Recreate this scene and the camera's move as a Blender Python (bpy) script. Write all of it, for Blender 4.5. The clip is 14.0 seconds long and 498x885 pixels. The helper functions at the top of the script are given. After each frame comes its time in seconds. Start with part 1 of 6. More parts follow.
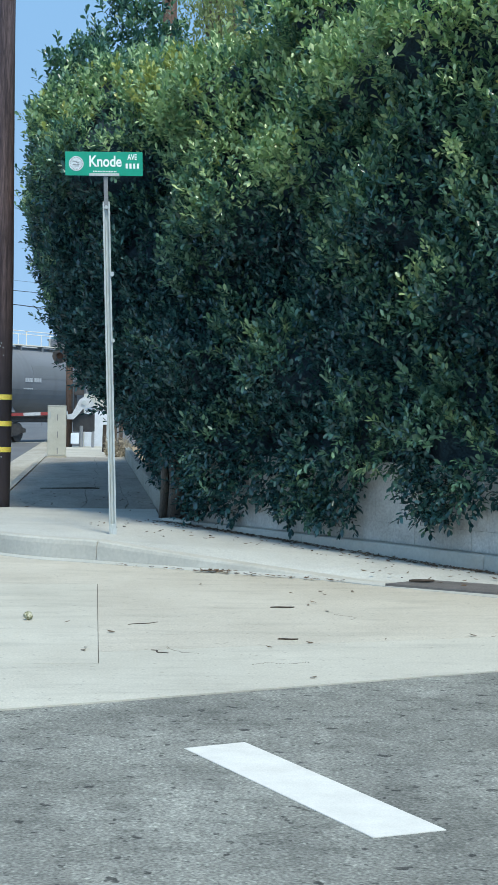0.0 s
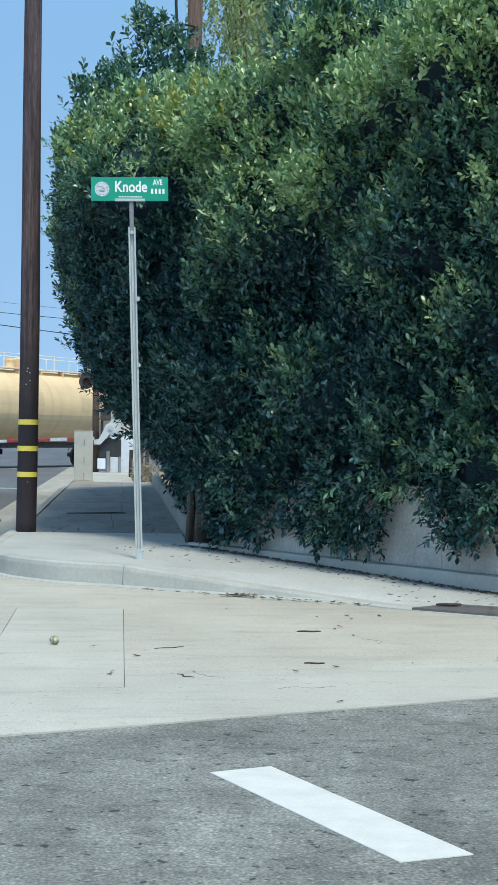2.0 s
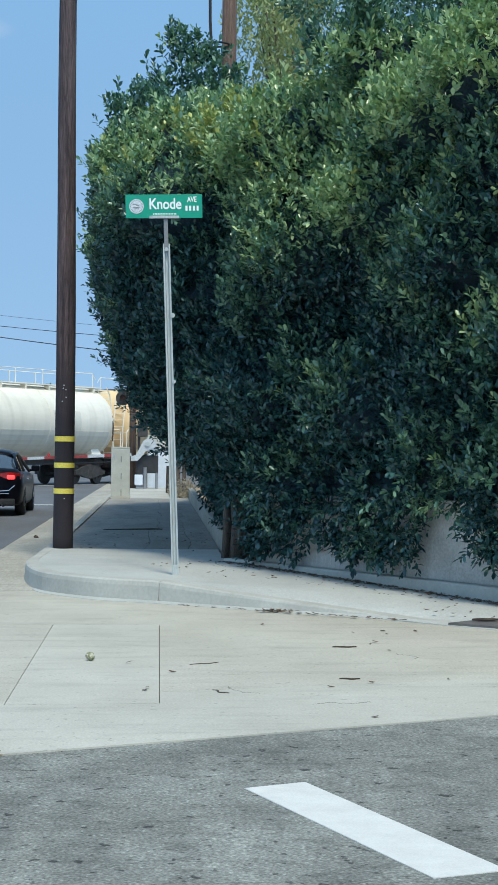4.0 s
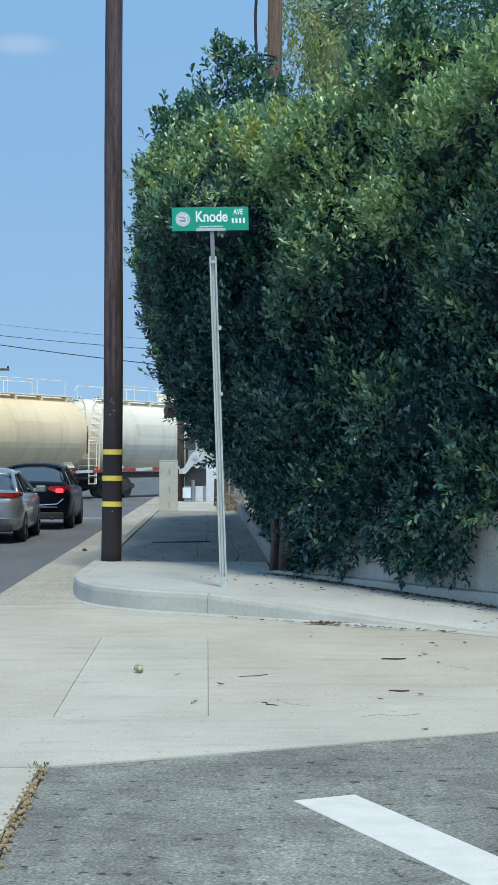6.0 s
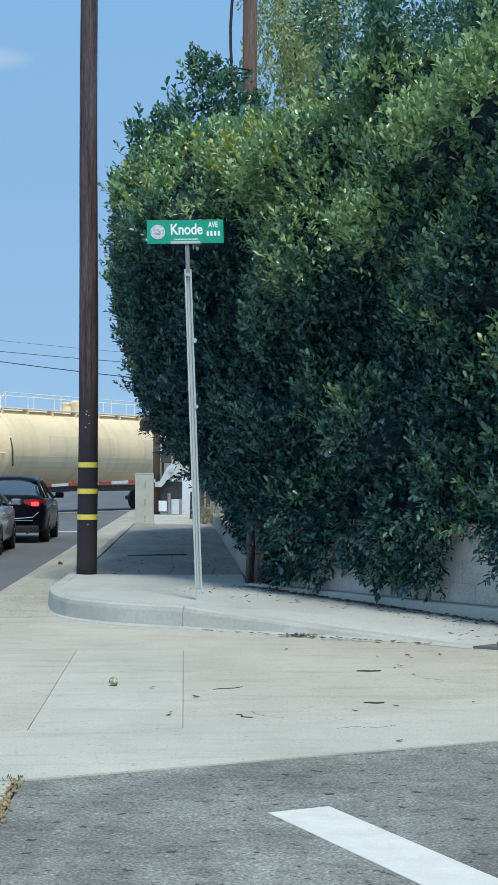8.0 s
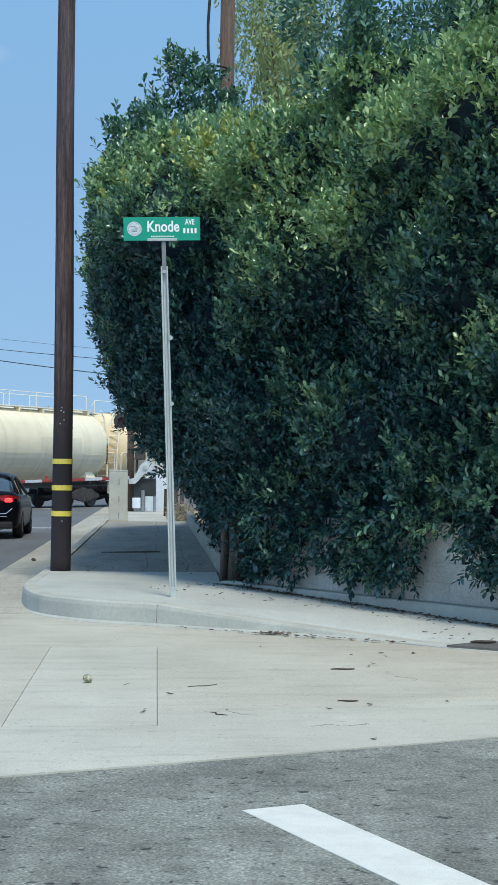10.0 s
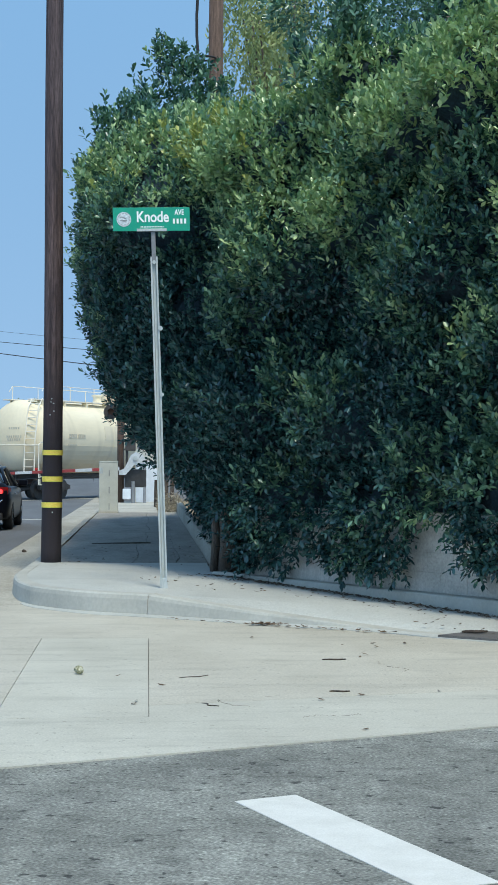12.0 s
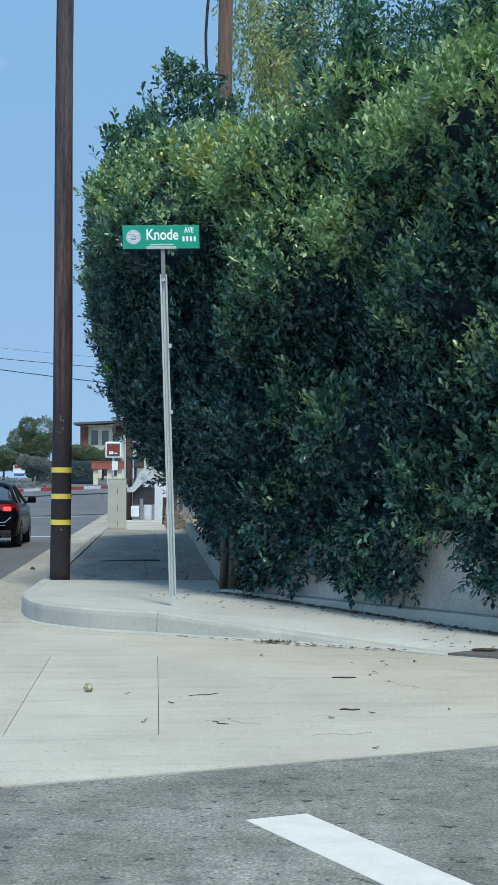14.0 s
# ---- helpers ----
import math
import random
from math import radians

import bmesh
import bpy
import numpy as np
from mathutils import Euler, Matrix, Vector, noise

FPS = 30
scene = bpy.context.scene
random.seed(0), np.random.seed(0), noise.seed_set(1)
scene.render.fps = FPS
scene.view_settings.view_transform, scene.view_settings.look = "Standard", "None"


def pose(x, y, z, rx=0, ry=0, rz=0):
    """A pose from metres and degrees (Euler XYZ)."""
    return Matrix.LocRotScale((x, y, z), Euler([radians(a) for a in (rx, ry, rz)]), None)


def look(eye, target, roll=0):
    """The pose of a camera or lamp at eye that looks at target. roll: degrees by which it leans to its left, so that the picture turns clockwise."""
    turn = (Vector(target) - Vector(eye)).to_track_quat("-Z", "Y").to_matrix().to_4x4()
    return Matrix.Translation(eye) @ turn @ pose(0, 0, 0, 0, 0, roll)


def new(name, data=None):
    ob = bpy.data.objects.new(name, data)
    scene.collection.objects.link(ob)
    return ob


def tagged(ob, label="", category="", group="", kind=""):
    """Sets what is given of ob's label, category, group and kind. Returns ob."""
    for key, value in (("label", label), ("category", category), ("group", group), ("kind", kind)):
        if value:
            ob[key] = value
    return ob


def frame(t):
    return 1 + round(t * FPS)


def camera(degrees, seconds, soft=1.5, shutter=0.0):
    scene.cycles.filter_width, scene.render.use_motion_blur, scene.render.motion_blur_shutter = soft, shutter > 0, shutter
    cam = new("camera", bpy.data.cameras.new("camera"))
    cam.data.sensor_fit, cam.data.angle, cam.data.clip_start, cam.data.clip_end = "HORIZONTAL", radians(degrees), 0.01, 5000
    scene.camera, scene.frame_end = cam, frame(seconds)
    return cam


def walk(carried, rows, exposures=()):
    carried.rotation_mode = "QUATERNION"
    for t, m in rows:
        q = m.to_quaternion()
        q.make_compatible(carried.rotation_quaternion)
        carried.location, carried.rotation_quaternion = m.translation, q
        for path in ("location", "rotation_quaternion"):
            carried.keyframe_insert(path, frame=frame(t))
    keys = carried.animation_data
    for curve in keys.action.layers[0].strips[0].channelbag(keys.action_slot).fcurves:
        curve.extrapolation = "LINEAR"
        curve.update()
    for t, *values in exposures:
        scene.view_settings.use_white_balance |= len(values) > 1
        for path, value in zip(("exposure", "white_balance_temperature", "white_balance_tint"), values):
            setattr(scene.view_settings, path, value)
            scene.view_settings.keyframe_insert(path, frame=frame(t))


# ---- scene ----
import functools

# ---------- camera ----------
cam = camera(17.0, 14.0, 1.5)
ROWS = [
    (0.0, -0.040, -0.008, 1.464, -5.279, -1.046, -0.925),
    (0.5, -0.039, -0.011, 1.464, -5.357, -0.750, -0.865),
    (1.0, -0.027, -0.024, 1.465, -5.136, -0.463, -0.713),
    (1.5, -0.026, -0.018, 1.462, -4.769, -0.247, -0.714),
    (2.0, -0.033, -0.002, 1.455, -4.367, -0.200, -0.745),
    (2.5, -0.031, -0.001, 1.452, -3.976, -0.208, -0.786),
    (5.0, -0.005, -0.027, 1.459, -2.340, 0.699, -0.195),
    (5.5, -0.012, -0.015, 1.456, -1.833, 0.737, -0.188),
    (6.0, -0.008, -0.001, 1.450, -1.431, 0.750, -0.122),
    (6.5, 0.000, 0.000, 1.450, -1.380, 0.740, 0.000),
    (7.0, 0.001, -0.010, 1.447, -1.594, 0.807, 0.107),
    (7.5, 0.006, -0.033, 1.447, -1.911, 0.972, 0.086),
    (8.0, 0.002, -0.003, 1.443, -2.247, 1.205, -0.025),
    (10.5, -0.012, -0.010, 1.445, -3.293, 1.054, -0.376),
    (11.0, -0.007, 0.011, 1.443, -3.411, 0.959, -0.287),
    (11.5, -0.003, -0.004, 1.446, -3.487, 0.871, -0.265),
    (12.0, -0.016, 0.011, 1.444, -3.496, 0.806, -0.213),
    (12.5, -0.020, 0.007, 1.446, -3.435, 0.767, -0.179),
    (13.0, -0.020, 0.024, 1.440, -3.386, 0.839, -0.111),
    (13.5, -0.027, 0.009, 1.444, -3.329, 1.034, -0.203),
    (14.0, -0.029, 0.015, 1.445, -3.221, 1.404, -0.265),
]
walk(cam, [(t, pose(x, y, z, 90 + pitch, roll, yaw)) for t, x, y, z, yaw, pitch, roll in ROWS], [(0.0, 0.46, 6820, 2), (2.5, 0.38, 6820, 2), (5.0, 0.28, 6820, 2), (14.0, 0.28, 6820, 2)])

# ---------- world, sun ----------
SUN_DIR = Vector((0.14, -0.56, 1.0)).normalized()      # a high noon sun behind thin haze
world = bpy.data.worlds.new("world")
scene.world = world
world.use_nodes = True
wn = world.node_tree.nodes
sky = wn.new("ShaderNodeTexSky")
sky.sky_type = 'NISHITA'
sky.sun_disc = False
sky.sun_elevation = math.asin(SUN_DIR.z)
sky.sun_rotation = math.atan2(SUN_DIR.x, SUN_DIR.y)
sky.dust_density = 0.15
sky.ozone_density = 2.0
wn["Background"].inputs["Strength"].default_value = 0.262
tc_sky = wn.new("ShaderNodeTexCoord")
lift = wn.new("ShaderNodeVectorMath")
lift.operation = 'ADD'
lift.inputs[1].default_value = (0, 0, 0.36)      # the haze layer lies low
world.node_tree.links.new(tc_sky.outputs["Generated"], lift.inputs[0])
world.node_tree.links.new(lift.outputs[0], sky.inputs["Vector"])
tone = wn.new("ShaderNodeVectorMath")
tone.operation = 'MULTIPLY'
tone.inputs[1].default_value = (0.89, 1.0, 0.99)      # clear coastal blue
world.node_tree.links.new(sky.outputs[0], tone.inputs[0])
rise = wn.new("ShaderNodeSeparateXYZ")
world.node_tree.links.new(tc_sky.outputs["Generated"], rise.inputs[0])
haze = wn.new("ShaderNodeValToRGB")      # grey marine haze over the horizon
haze.color_ramp.elements[0].position, haze.color_ramp.elements[0].color = 0.03, (0.90, 0.78, 0.73, 1)
haze.color_ramp.elements[1].position, haze.color_ramp.elements[1].color = 0.27, (1.0, 1.0, 0.96, 1)
world.node_tree.links.new(rise.outputs["Z"], haze.inputs[0])
hazed = wn.new("ShaderNodeVectorMath")
hazed.operation = 'MULTIPLY'
world.node_tree.links.new(tone.outputs[0], hazed.inputs[0])
world.node_tree.links.new(haze.outputs[0], hazed.inputs[1])
wisp_at = wn.new("ShaderNodeVectorMath")      # one faint small cloud
wisp_at.operation = 'SUBTRACT'
wisp_at.inputs[1].default_value = (-0.1085, 0.964, 0.2427)
world.node_tree.links.new(tc_sky.outputs["Generated"], wisp_at.inputs[0])
wisp_size = wn.new("ShaderNodeVectorMath")
wisp_size.operation = 'MULTIPLY'
wisp_size.inputs[1].default_value = (46, 0, 150)
world.node_tree.links.new(wisp_at.outputs[0], wisp_size.inputs[0])
wisp_far = wn.new("ShaderNodeVectorMath")
wisp_far.operation = 'LENGTH'
world.node_tree.links.new(wisp_size.outputs[0], wisp_far.inputs[0])
wisp = wn.new("ShaderNodeMapRange")
wisp.interpolation_type = 'SMOOTHSTEP'
wisp.inputs["From Min"].default_value, wisp.inputs["From Max"].default_value = 0.2, 1.25
wisp.inputs["To Min"].default_value, wisp.inputs["To Max"].default_value = 1.0, 0.0
world.node_tree.links.new(wisp_far.outputs["Value"], wisp.inputs["Value"])
clouded = wn.new("ShaderNodeMix")
clouded.data_type = 'RGBA'
clouded.blend_type = 'MULTIPLY'
clouded.inputs[7].default_value = (1.5, 1.16, 1.02, 1)
world.node_tree.links.new(wisp.outputs[0], clouded.inputs["Factor"])
world.node_tree.links.new(hazed.outputs[0], clouded.inputs[6])
world.node_tree.links.new(clouded.outputs[2], wn["Background"].inputs["Color"])
sun = new("sun", bpy.data.lights.new("sun", 'SUN'))
sun.data.energy = 2.42
sun.data.angle = radians(12.0)
sun.data.color = (1.0, 0.945, 0.86)
sun.matrix_world = look(SUN_DIR * 60, (0, 0, 0))


# ---------- materials ----------
def material(name, c1, c2, scale=2.0, fine=60.0, rough=0.8, bump=0.15, metal=0.0, fine_amount=0.25, rnd=0.0,
             space="Object", stretch=(1, 1, 1), contrast=(0.35, 0.65), bump_distance=0.01, coat=0.0, spec=0.5):
    """Two colours mixed by broad stains, fine grain on top, a bump from the grain, and a shift per object or island."""
    m = bpy.data.materials.new(name)
    m.use_nodes = True
    nt = m.node_tree
    n, ln = nt.nodes, nt.links
    bsdf = n["Principled BSDF"]
    if space == "World":
        geo = n.new("ShaderNodeNewGeometry")
        vec = geo.outputs["Position"]
    else:
        tc = n.new("ShaderNodeTexCoord")
        vec = tc.outputs["Object"]
    mp = n.new("ShaderNodeMapping")
    mp.inputs["Scale"].default_value = stretch
    ln.new(vec, mp.inputs["Vector"])
    a = n.new("ShaderNodeTexNoise")
    a.inputs["Scale"].default_value = scale
    a.inputs["Detail"].default_value = 6
    a.inputs["Roughness"].default_value = 0.62
    ln.new(mp.outputs[0], a.inputs["Vector"])
    ramp = n.new("ShaderNodeValToRGB")
    ramp.color_ramp.elements[0].position, ramp.color_ramp.elements[1].position = contrast
    ramp.color_ramp.elements[0].color, ramp.color_ramp.elements[1].color = (*c1, 1), (*c2, 1)
    ln.new(a.outputs["Fac"], ramp.inputs[0])
    b = n.new("ShaderNodeTexNoise")
    b.inputs["Scale"].default_value = fine
    b.inputs["Detail"].default_value = 4
    ln.new(mp.outputs[0], b.inputs["Vector"])
    mr = n.new("ShaderNodeMapRange")
    mr.inputs["From Min"].default_value, mr.inputs["From Max"].default_value = 0.3, 0.7
    mr.inputs["To Min"].default_value, mr.inputs["To Max"].default_value = 1 - fine_amount, 1 + fine_amount
    ln.new(b.outputs["Fac"], mr.inputs["Value"])
    value = mr.outputs[0]
    if rnd:
        info = n.new("ShaderNodeObjectInfo")
        r2 = n.new("ShaderNodeMapRange")
        r2.inputs["To Min"].default_value, r2.inputs["To Max"].default_value = 1 - rnd, 1 + rnd
        ln.new(info.outputs["Random"], r2.inputs["Value"])
        mul = n.new("ShaderNodeMath")
        mul.operation = 'MULTIPLY'
        ln.new(value, mul.inputs[0])
        ln.new(r2.outputs[0], mul.inputs[1])
        value = mul.outputs[0]
    vm = n.new("ShaderNodeVectorMath")
    vm.operation = 'SCALE'
    ln.new(ramp.outputs[0], vm.inputs[0])
    ln.new(value, vm.inputs["Scale"])
    ln.new(vm.outputs[0], bsdf.inputs["Base Color"])
    bsdf.inputs["Roughness"].default_value = rough
    bsdf.inputs["Metallic"].default_value = metal
    bsdf.inputs["Coat Weight"].default_value = coat
    bsdf.inputs["Specular IOR Level"].default_value = spec
    if bump:
        bp = n.new("ShaderNodeBump")
        bp.inputs["Strength"].default_value = bump
        bp.inputs["Distance"].default_value = bump_distance
        ln.new(b.outputs["Fac"], bp.inputs["Height"])
        ln.new(bp.outputs[0], bsdf.inputs["Normal"])
    return m


def leaf_material(name, dark, light, through_colour, rough=0.4, share=0.3):
    """A leaf: glossy upper skin, a shift per leaf, and light that passes through it."""
    m = bpy.data.materials.new(name)
    m.use_nodes = True
    n, ln = m.node_tree.nodes, m.node_tree.links
    bsdf = n["Principled BSDF"]
    geo = n.new("ShaderNodeNewGeometry")
    ramp = n.new("ShaderNodeValToRGB")
    ramp.color_ramp.elements[0].color, ramp.color_ramp.elements[1].color = (*dark, 1), (*light, 1)
    ln.new(geo.outputs["Random Per Island"], ramp.inputs[0])
    ln.new(ramp.outputs[0], bsdf.inputs["Base Color"])
    bsdf.inputs["Roughness"].default_value = rough
    bsdf.inputs["Specular IOR Level"].default_value = 0.7
    tr = n.new("ShaderNodeBsdfTranslucent")
    tr.inputs["Color"].default_value = (*through_colour, 1)
    mix = n.new("ShaderNodeMixShader")
    mix.inputs[0].default_value = share
    ln.new(bsdf.outputs[0], mix.inputs[1])
    ln.new(tr.outputs[0], mix.inputs[2])
    ln.new(mix.outputs[0], n["Material Output"].inputs["Surface"])
    return m


def glow(name, colour, strength):
    m = material(name, colour, colour, bump=0, fine_amount=0.05, rough=0.3)
    b = m.node_tree.nodes["Principled BSDF"]
    b.inputs["Emission Color"].default_value = (*colour, 1)
    b.inputs["Emission Strength"].default_value = strength
    return m


def glass(name, tint):
    return material(name, tint, tint, bump=0, rough=0.05, fine_amount=0.02, spec=0.8)


def mottle(m, layers):
    """Layers of stains and specks over a ground material: scale, lower and upper threshold, gain, stretch."""
    n, ln = m.node_tree.nodes, m.node_tree.links
    bsdf = n["Principled BSDF"]
    out = bsdf.inputs["Base Color"].links[0].from_socket
    geo = n.new("ShaderNodeNewGeometry")
    for scale, lo, hi, gain, stretch in layers:
        mp = n.new("ShaderNodeMapping")
        mp.inputs["Scale"].default_value = stretch
        mp.inputs["Location"].default_value = (scale, 2 * scale, 0)
        ln.new(geo.outputs["Position"], mp.inputs[0])
        t = n.new("ShaderNodeTexNoise")
        t.inputs["Scale"].default_value = scale
        t.inputs["Detail"].default_value = 3
        ln.new(mp.outputs[0], t.inputs["Vector"])
        r = n.new("ShaderNodeMapRange")
        r.inputs["From Min"].default_value, r.inputs["From Max"].default_value = lo, hi
        r.inputs["To Min"].default_value, r.inputs["To Max"].default_value = 1.0, gain
        ln.new(t.outputs["Fac"], r.inputs["Value"])
        v = n.new("ShaderNodeVectorMath")
        v.operation = 'SCALE'
        ln.new(out, v.inputs[0])
        ln.new(r.outputs[0], v.inputs["Scale"])
        out = v.outputs[0]
    ln.new(out, bsdf.inputs["Base Color"])
    return m


def asphalt_material():
    """Worn asphalt: broad wear, pale aggregate, dark pits."""
    m = material("asphalt", (0.192, 0.190, 0.163), (0.248, 0.246, 0.214), 1.3, 75, 0.9, 0.8, fine_amount=0.45, space="World", bump_distance=0.011, contrast=(0.36, 0.62))
    return mottle(m, ((17, 0.645, 0.685, 0.25, (0.75, 0.7, 1)), (36, 0.64, 0.70, 0.45, (0.8, 0.6, 1)), (62, 0.54, 0.68, 1.5, (0.9, 0.6, 1)), (5.2, 0.52, 0.64, 1.2, (1, 0.5, 1)),
                      (2.2, 0.48, 0.64, 0.80, (1, 0.5, 1)), (0.7, 0.45, 0.62, 0.86, (1, 0.6, 1)), (11.0, 0.54, 0.66, 0.76, (0.5, 0.9, 1))))


M_ASPHALT = asphalt_material()
M_ROAD = material("smooth_dark_asphalt", (0.105, 0.106, 0.108), (0.145, 0.146, 0.148), 0.7, 20, 0.88, 0.15, fine_amount=0.1, space="World", stretch=(1, 0.2, 1))
M_CONC = material("old_concrete", (0.425, 0.388, 0.315), (0.51, 0.472, 0.392), 0.8, 75, 0.9, 0.25, fine_amount=0.12, rnd=0.05, space="World", stretch=(1, 0.55, 1))
M_CONC_PALE = material("pale_concrete", (0.44, 0.413, 0.342), (0.52, 0.493, 0.414), 0.8, 80, 0.9, 0.2, fine_amount=0.09, rnd=0.03, space="World", stretch=(1, 0.55, 1))
M_CONC_NEW = material("new_concrete", (0.42, 0.420, 0.385), (0.515, 0.517, 0.475), 0.8, 60, 0.9, 0.15, fine_amount=0.08, space="World", stretch=(1, 0.35, 1))
M_GUTTER = material("stained_gutter", (0.345, 0.312, 0.25), (0.435, 0.40, 0.33), 1.4, 30, 0.92, 0.25, fine_amount=0.14, rnd=0.05, space="World", stretch=(1.6, 0.2, 1))
M_KERB = material("kerb_concrete", (0.40, 0.387, 0.34), (0.49, 0.476, 0.42), 1.5, 30, 0.9, 0.06, fine_amount=0.07, space="World")
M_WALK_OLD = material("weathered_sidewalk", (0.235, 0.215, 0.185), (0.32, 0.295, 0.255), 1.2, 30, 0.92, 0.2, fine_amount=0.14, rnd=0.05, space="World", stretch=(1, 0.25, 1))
CONCRETE_WEAR = ((3.5, 0.54, 0.68, 0.90, (0.25, 1, 1)), (9.0, 0.56, 0.70, 0.90, (0.2, 0.8, 1)), (34, 0.64, 0.72, 0.72, (0.8, 0.6, 1)), (1.1, 0.5, 0.66, 1.07, (0.5, 1, 1)), (60, 0.58, 0.70, 1.08, (0.8, 0.6, 1)))
for worn in (M_CONC, M_CONC_PALE, M_GUTTER):
    mottle(worn, CONCRETE_WEAR)
mottle(M_CONC_NEW, ((2.2, 0.52, 0.68, 0.93, (0.4, 1, 1)), (22, 0.62, 0.72, 0.86, (0.8, 0.6, 1))))
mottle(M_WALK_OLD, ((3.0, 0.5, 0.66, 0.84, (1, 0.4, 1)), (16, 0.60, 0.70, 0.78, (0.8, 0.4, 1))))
M_JOINT = material("joint_dirt", (0.05, 0.045, 0.035), (0.10, 0.09, 0.07), 8, 80, 1.0, 0.3, space="World")
M_PAINT = material("road_paint", (0.64, 0.615, 0.555), (0.72, 0.695, 0.635), 6, 120, 0.7, 0.4, fine_amount=0.06, space="World")
M_PAD = material("dark_pad", (0.10, 0.095, 0.09), (0.15, 0.14, 0.135), 3, 90, 0.85, 0.3, space="World")
M_WALL = material("wall_render", (0.42, 0.40, 0.36), (0.60, 0.58, 0.54), 1.7, 40, 0.92, 0.6, fine_amount=0.15, space="World")
M_POLE = material("creosote_wood", (0.040, 0.027, 0.030), (0.135, 0.092, 0.090), 4, 30, 0.85, 0.8, fine_amount=0.6, stretch=(6, 6, 0.25), contrast=(0.36, 0.64))


def tar_foot(m):
    """Black preservative soaked into the lower two metres, with a ragged upper edge."""
    n, ln = m.node_tree.nodes, m.node_tree.links
    bsdf = n["Principled BSDF"]
    base = bsdf.inputs["Base Color"].links[0].from_socket
    tc = n.new("ShaderNodeTexCoord")
    sep = n.new("ShaderNodeSeparateXYZ")
    ln.new(tc.outputs["Object"], sep.inputs[0])
    ns = n.new("ShaderNodeTexNoise")
    ns.inputs["Scale"].default_value = 3.0
    ln.new(tc.outputs["Object"], ns.inputs["Vector"])
    add = n.new("ShaderNodeMath")
    add.operation = 'MULTIPLY_ADD'
    add.inputs[1].default_value = 1.4
    ln.new(ns.outputs["Fac"], add.inputs[0])
    ln.new(sep.outputs["Z"], add.inputs[2])
    mr = n.new("ShaderNodeMapRange")
    mr.inputs["From Min"].default_value, mr.inputs["From Max"].default_value = 2.4, 3.6
    ln.new(add.outputs[0], mr.inputs["Value"])
    mix = n.new("ShaderNodeMix")
    mix.data_type = 'RGBA'
    mix.inputs[6].default_value = (0.031, 0.024, 0.028, 1)
    ln.new(base, mix.inputs[7])
    ln.new(mr.outputs[0], mix.inputs["Factor"])
    ln.new(mix.outputs[2], bsdf.inputs["Base Color"])


tar_foot(M_POLE)
M_POLE_FAR = material("grey_brown_wood", (0.075, 0.046, 0.034), (0.15, 0.095, 0.07), 4, 30, 0.85, 0.8, fine_amount=0.4, stretch=(6, 6, 0.25))
M_YELLOW = material("yellow_band", (0.92, 0.70, 0.10), (0.96, 0.76, 0.15), 8, 60, 0.5, 0.1, fine_amount=0.15)
M_GALV = material("galvanised_steel", (0.40, 0.44, 0.43), (0.52, 0.55, 0.54), 12, 90, 0.5, 0.1, metal=0.15, fine_amount=0.1, stretch=(1, 1, 0.2))
M_GREEN = material("sign_green", (0.0, 0.29, 0.18), (0.0, 0.33, 0.21), 6, 90, 0.45, 0.0, fine_amount=0.04)
M_WHITE = material("sign_white", (0.82, 0.85, 0.84), (0.88, 0.9, 0.89), 6, 90, 0.5, 0.0, fine_amount=0.04)
M_SEAL = material("seal_grey", (0.50, 0.56, 0.58), (0.72, 0.76, 0.78), 60, 90, 0.5, 0.0, fine_amount=0.2)
# Leaf colours carry age and also light: dark for shaded, pale for sunlit.
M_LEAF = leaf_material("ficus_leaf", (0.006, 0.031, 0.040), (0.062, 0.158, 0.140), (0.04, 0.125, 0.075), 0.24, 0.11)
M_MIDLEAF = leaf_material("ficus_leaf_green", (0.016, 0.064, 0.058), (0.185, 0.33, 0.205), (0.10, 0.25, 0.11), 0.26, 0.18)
M_YOUNG = leaf_material("young_lit_leaf", (0.07, 0.19, 0.09), (0.56, 0.69, 0.34), (0.27, 0.44, 0.16), 0.30, 0.24)
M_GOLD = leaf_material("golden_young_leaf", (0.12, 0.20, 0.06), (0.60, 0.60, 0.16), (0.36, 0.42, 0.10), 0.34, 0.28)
M_FEATHER = leaf_material("feathery_leaf", (0.12, 0.19, 0.09), (0.48, 0.52, 0.20), (0.40, 0.46, 0.16), 0.5, 0.35)
M_FARLEAF = leaf_material("distant_leaf", (0.085, 0.125, 0.07), (0.19, 0.24, 0.135), (0.12, 0.17, 0.07), 0.7, 0.25)
M_GREYLEAF = leaf_material("grey_green_leaf", (0.13, 0.155, 0.14), (0.24, 0.265, 0.24), (0.14, 0.16, 0.12), 0.7, 0.2)
# Near-black hull colour: the shade between leaves, put into the material.
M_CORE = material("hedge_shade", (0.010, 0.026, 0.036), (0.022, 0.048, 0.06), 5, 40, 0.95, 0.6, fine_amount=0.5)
M_BARK = material("bark", (0.06, 0.045, 0.035), (0.14, 0.11, 0.085), 5, 40, 0.9, 0.8, fine_amount=0.4, stretch=(4, 4, 0.6))
M_DRY = leaf_material("dry_leaf", (0.05, 0.03, 0.018), (0.16, 0.10, 0.055), (0.12, 0.08, 0.04), 0.8, 0.1)
M_BLACK = material("black_rubber", (0.012, 0.012, 0.013), (0.025, 0.025, 0.026), 8, 70, 0.75, 0.2)
M_CAB = material("cabinet_paint", (0.47, 0.47, 0.41), (0.56, 0.56, 0.49), 2.5, 50, 0.6, 0.1, fine_amount=0.08)
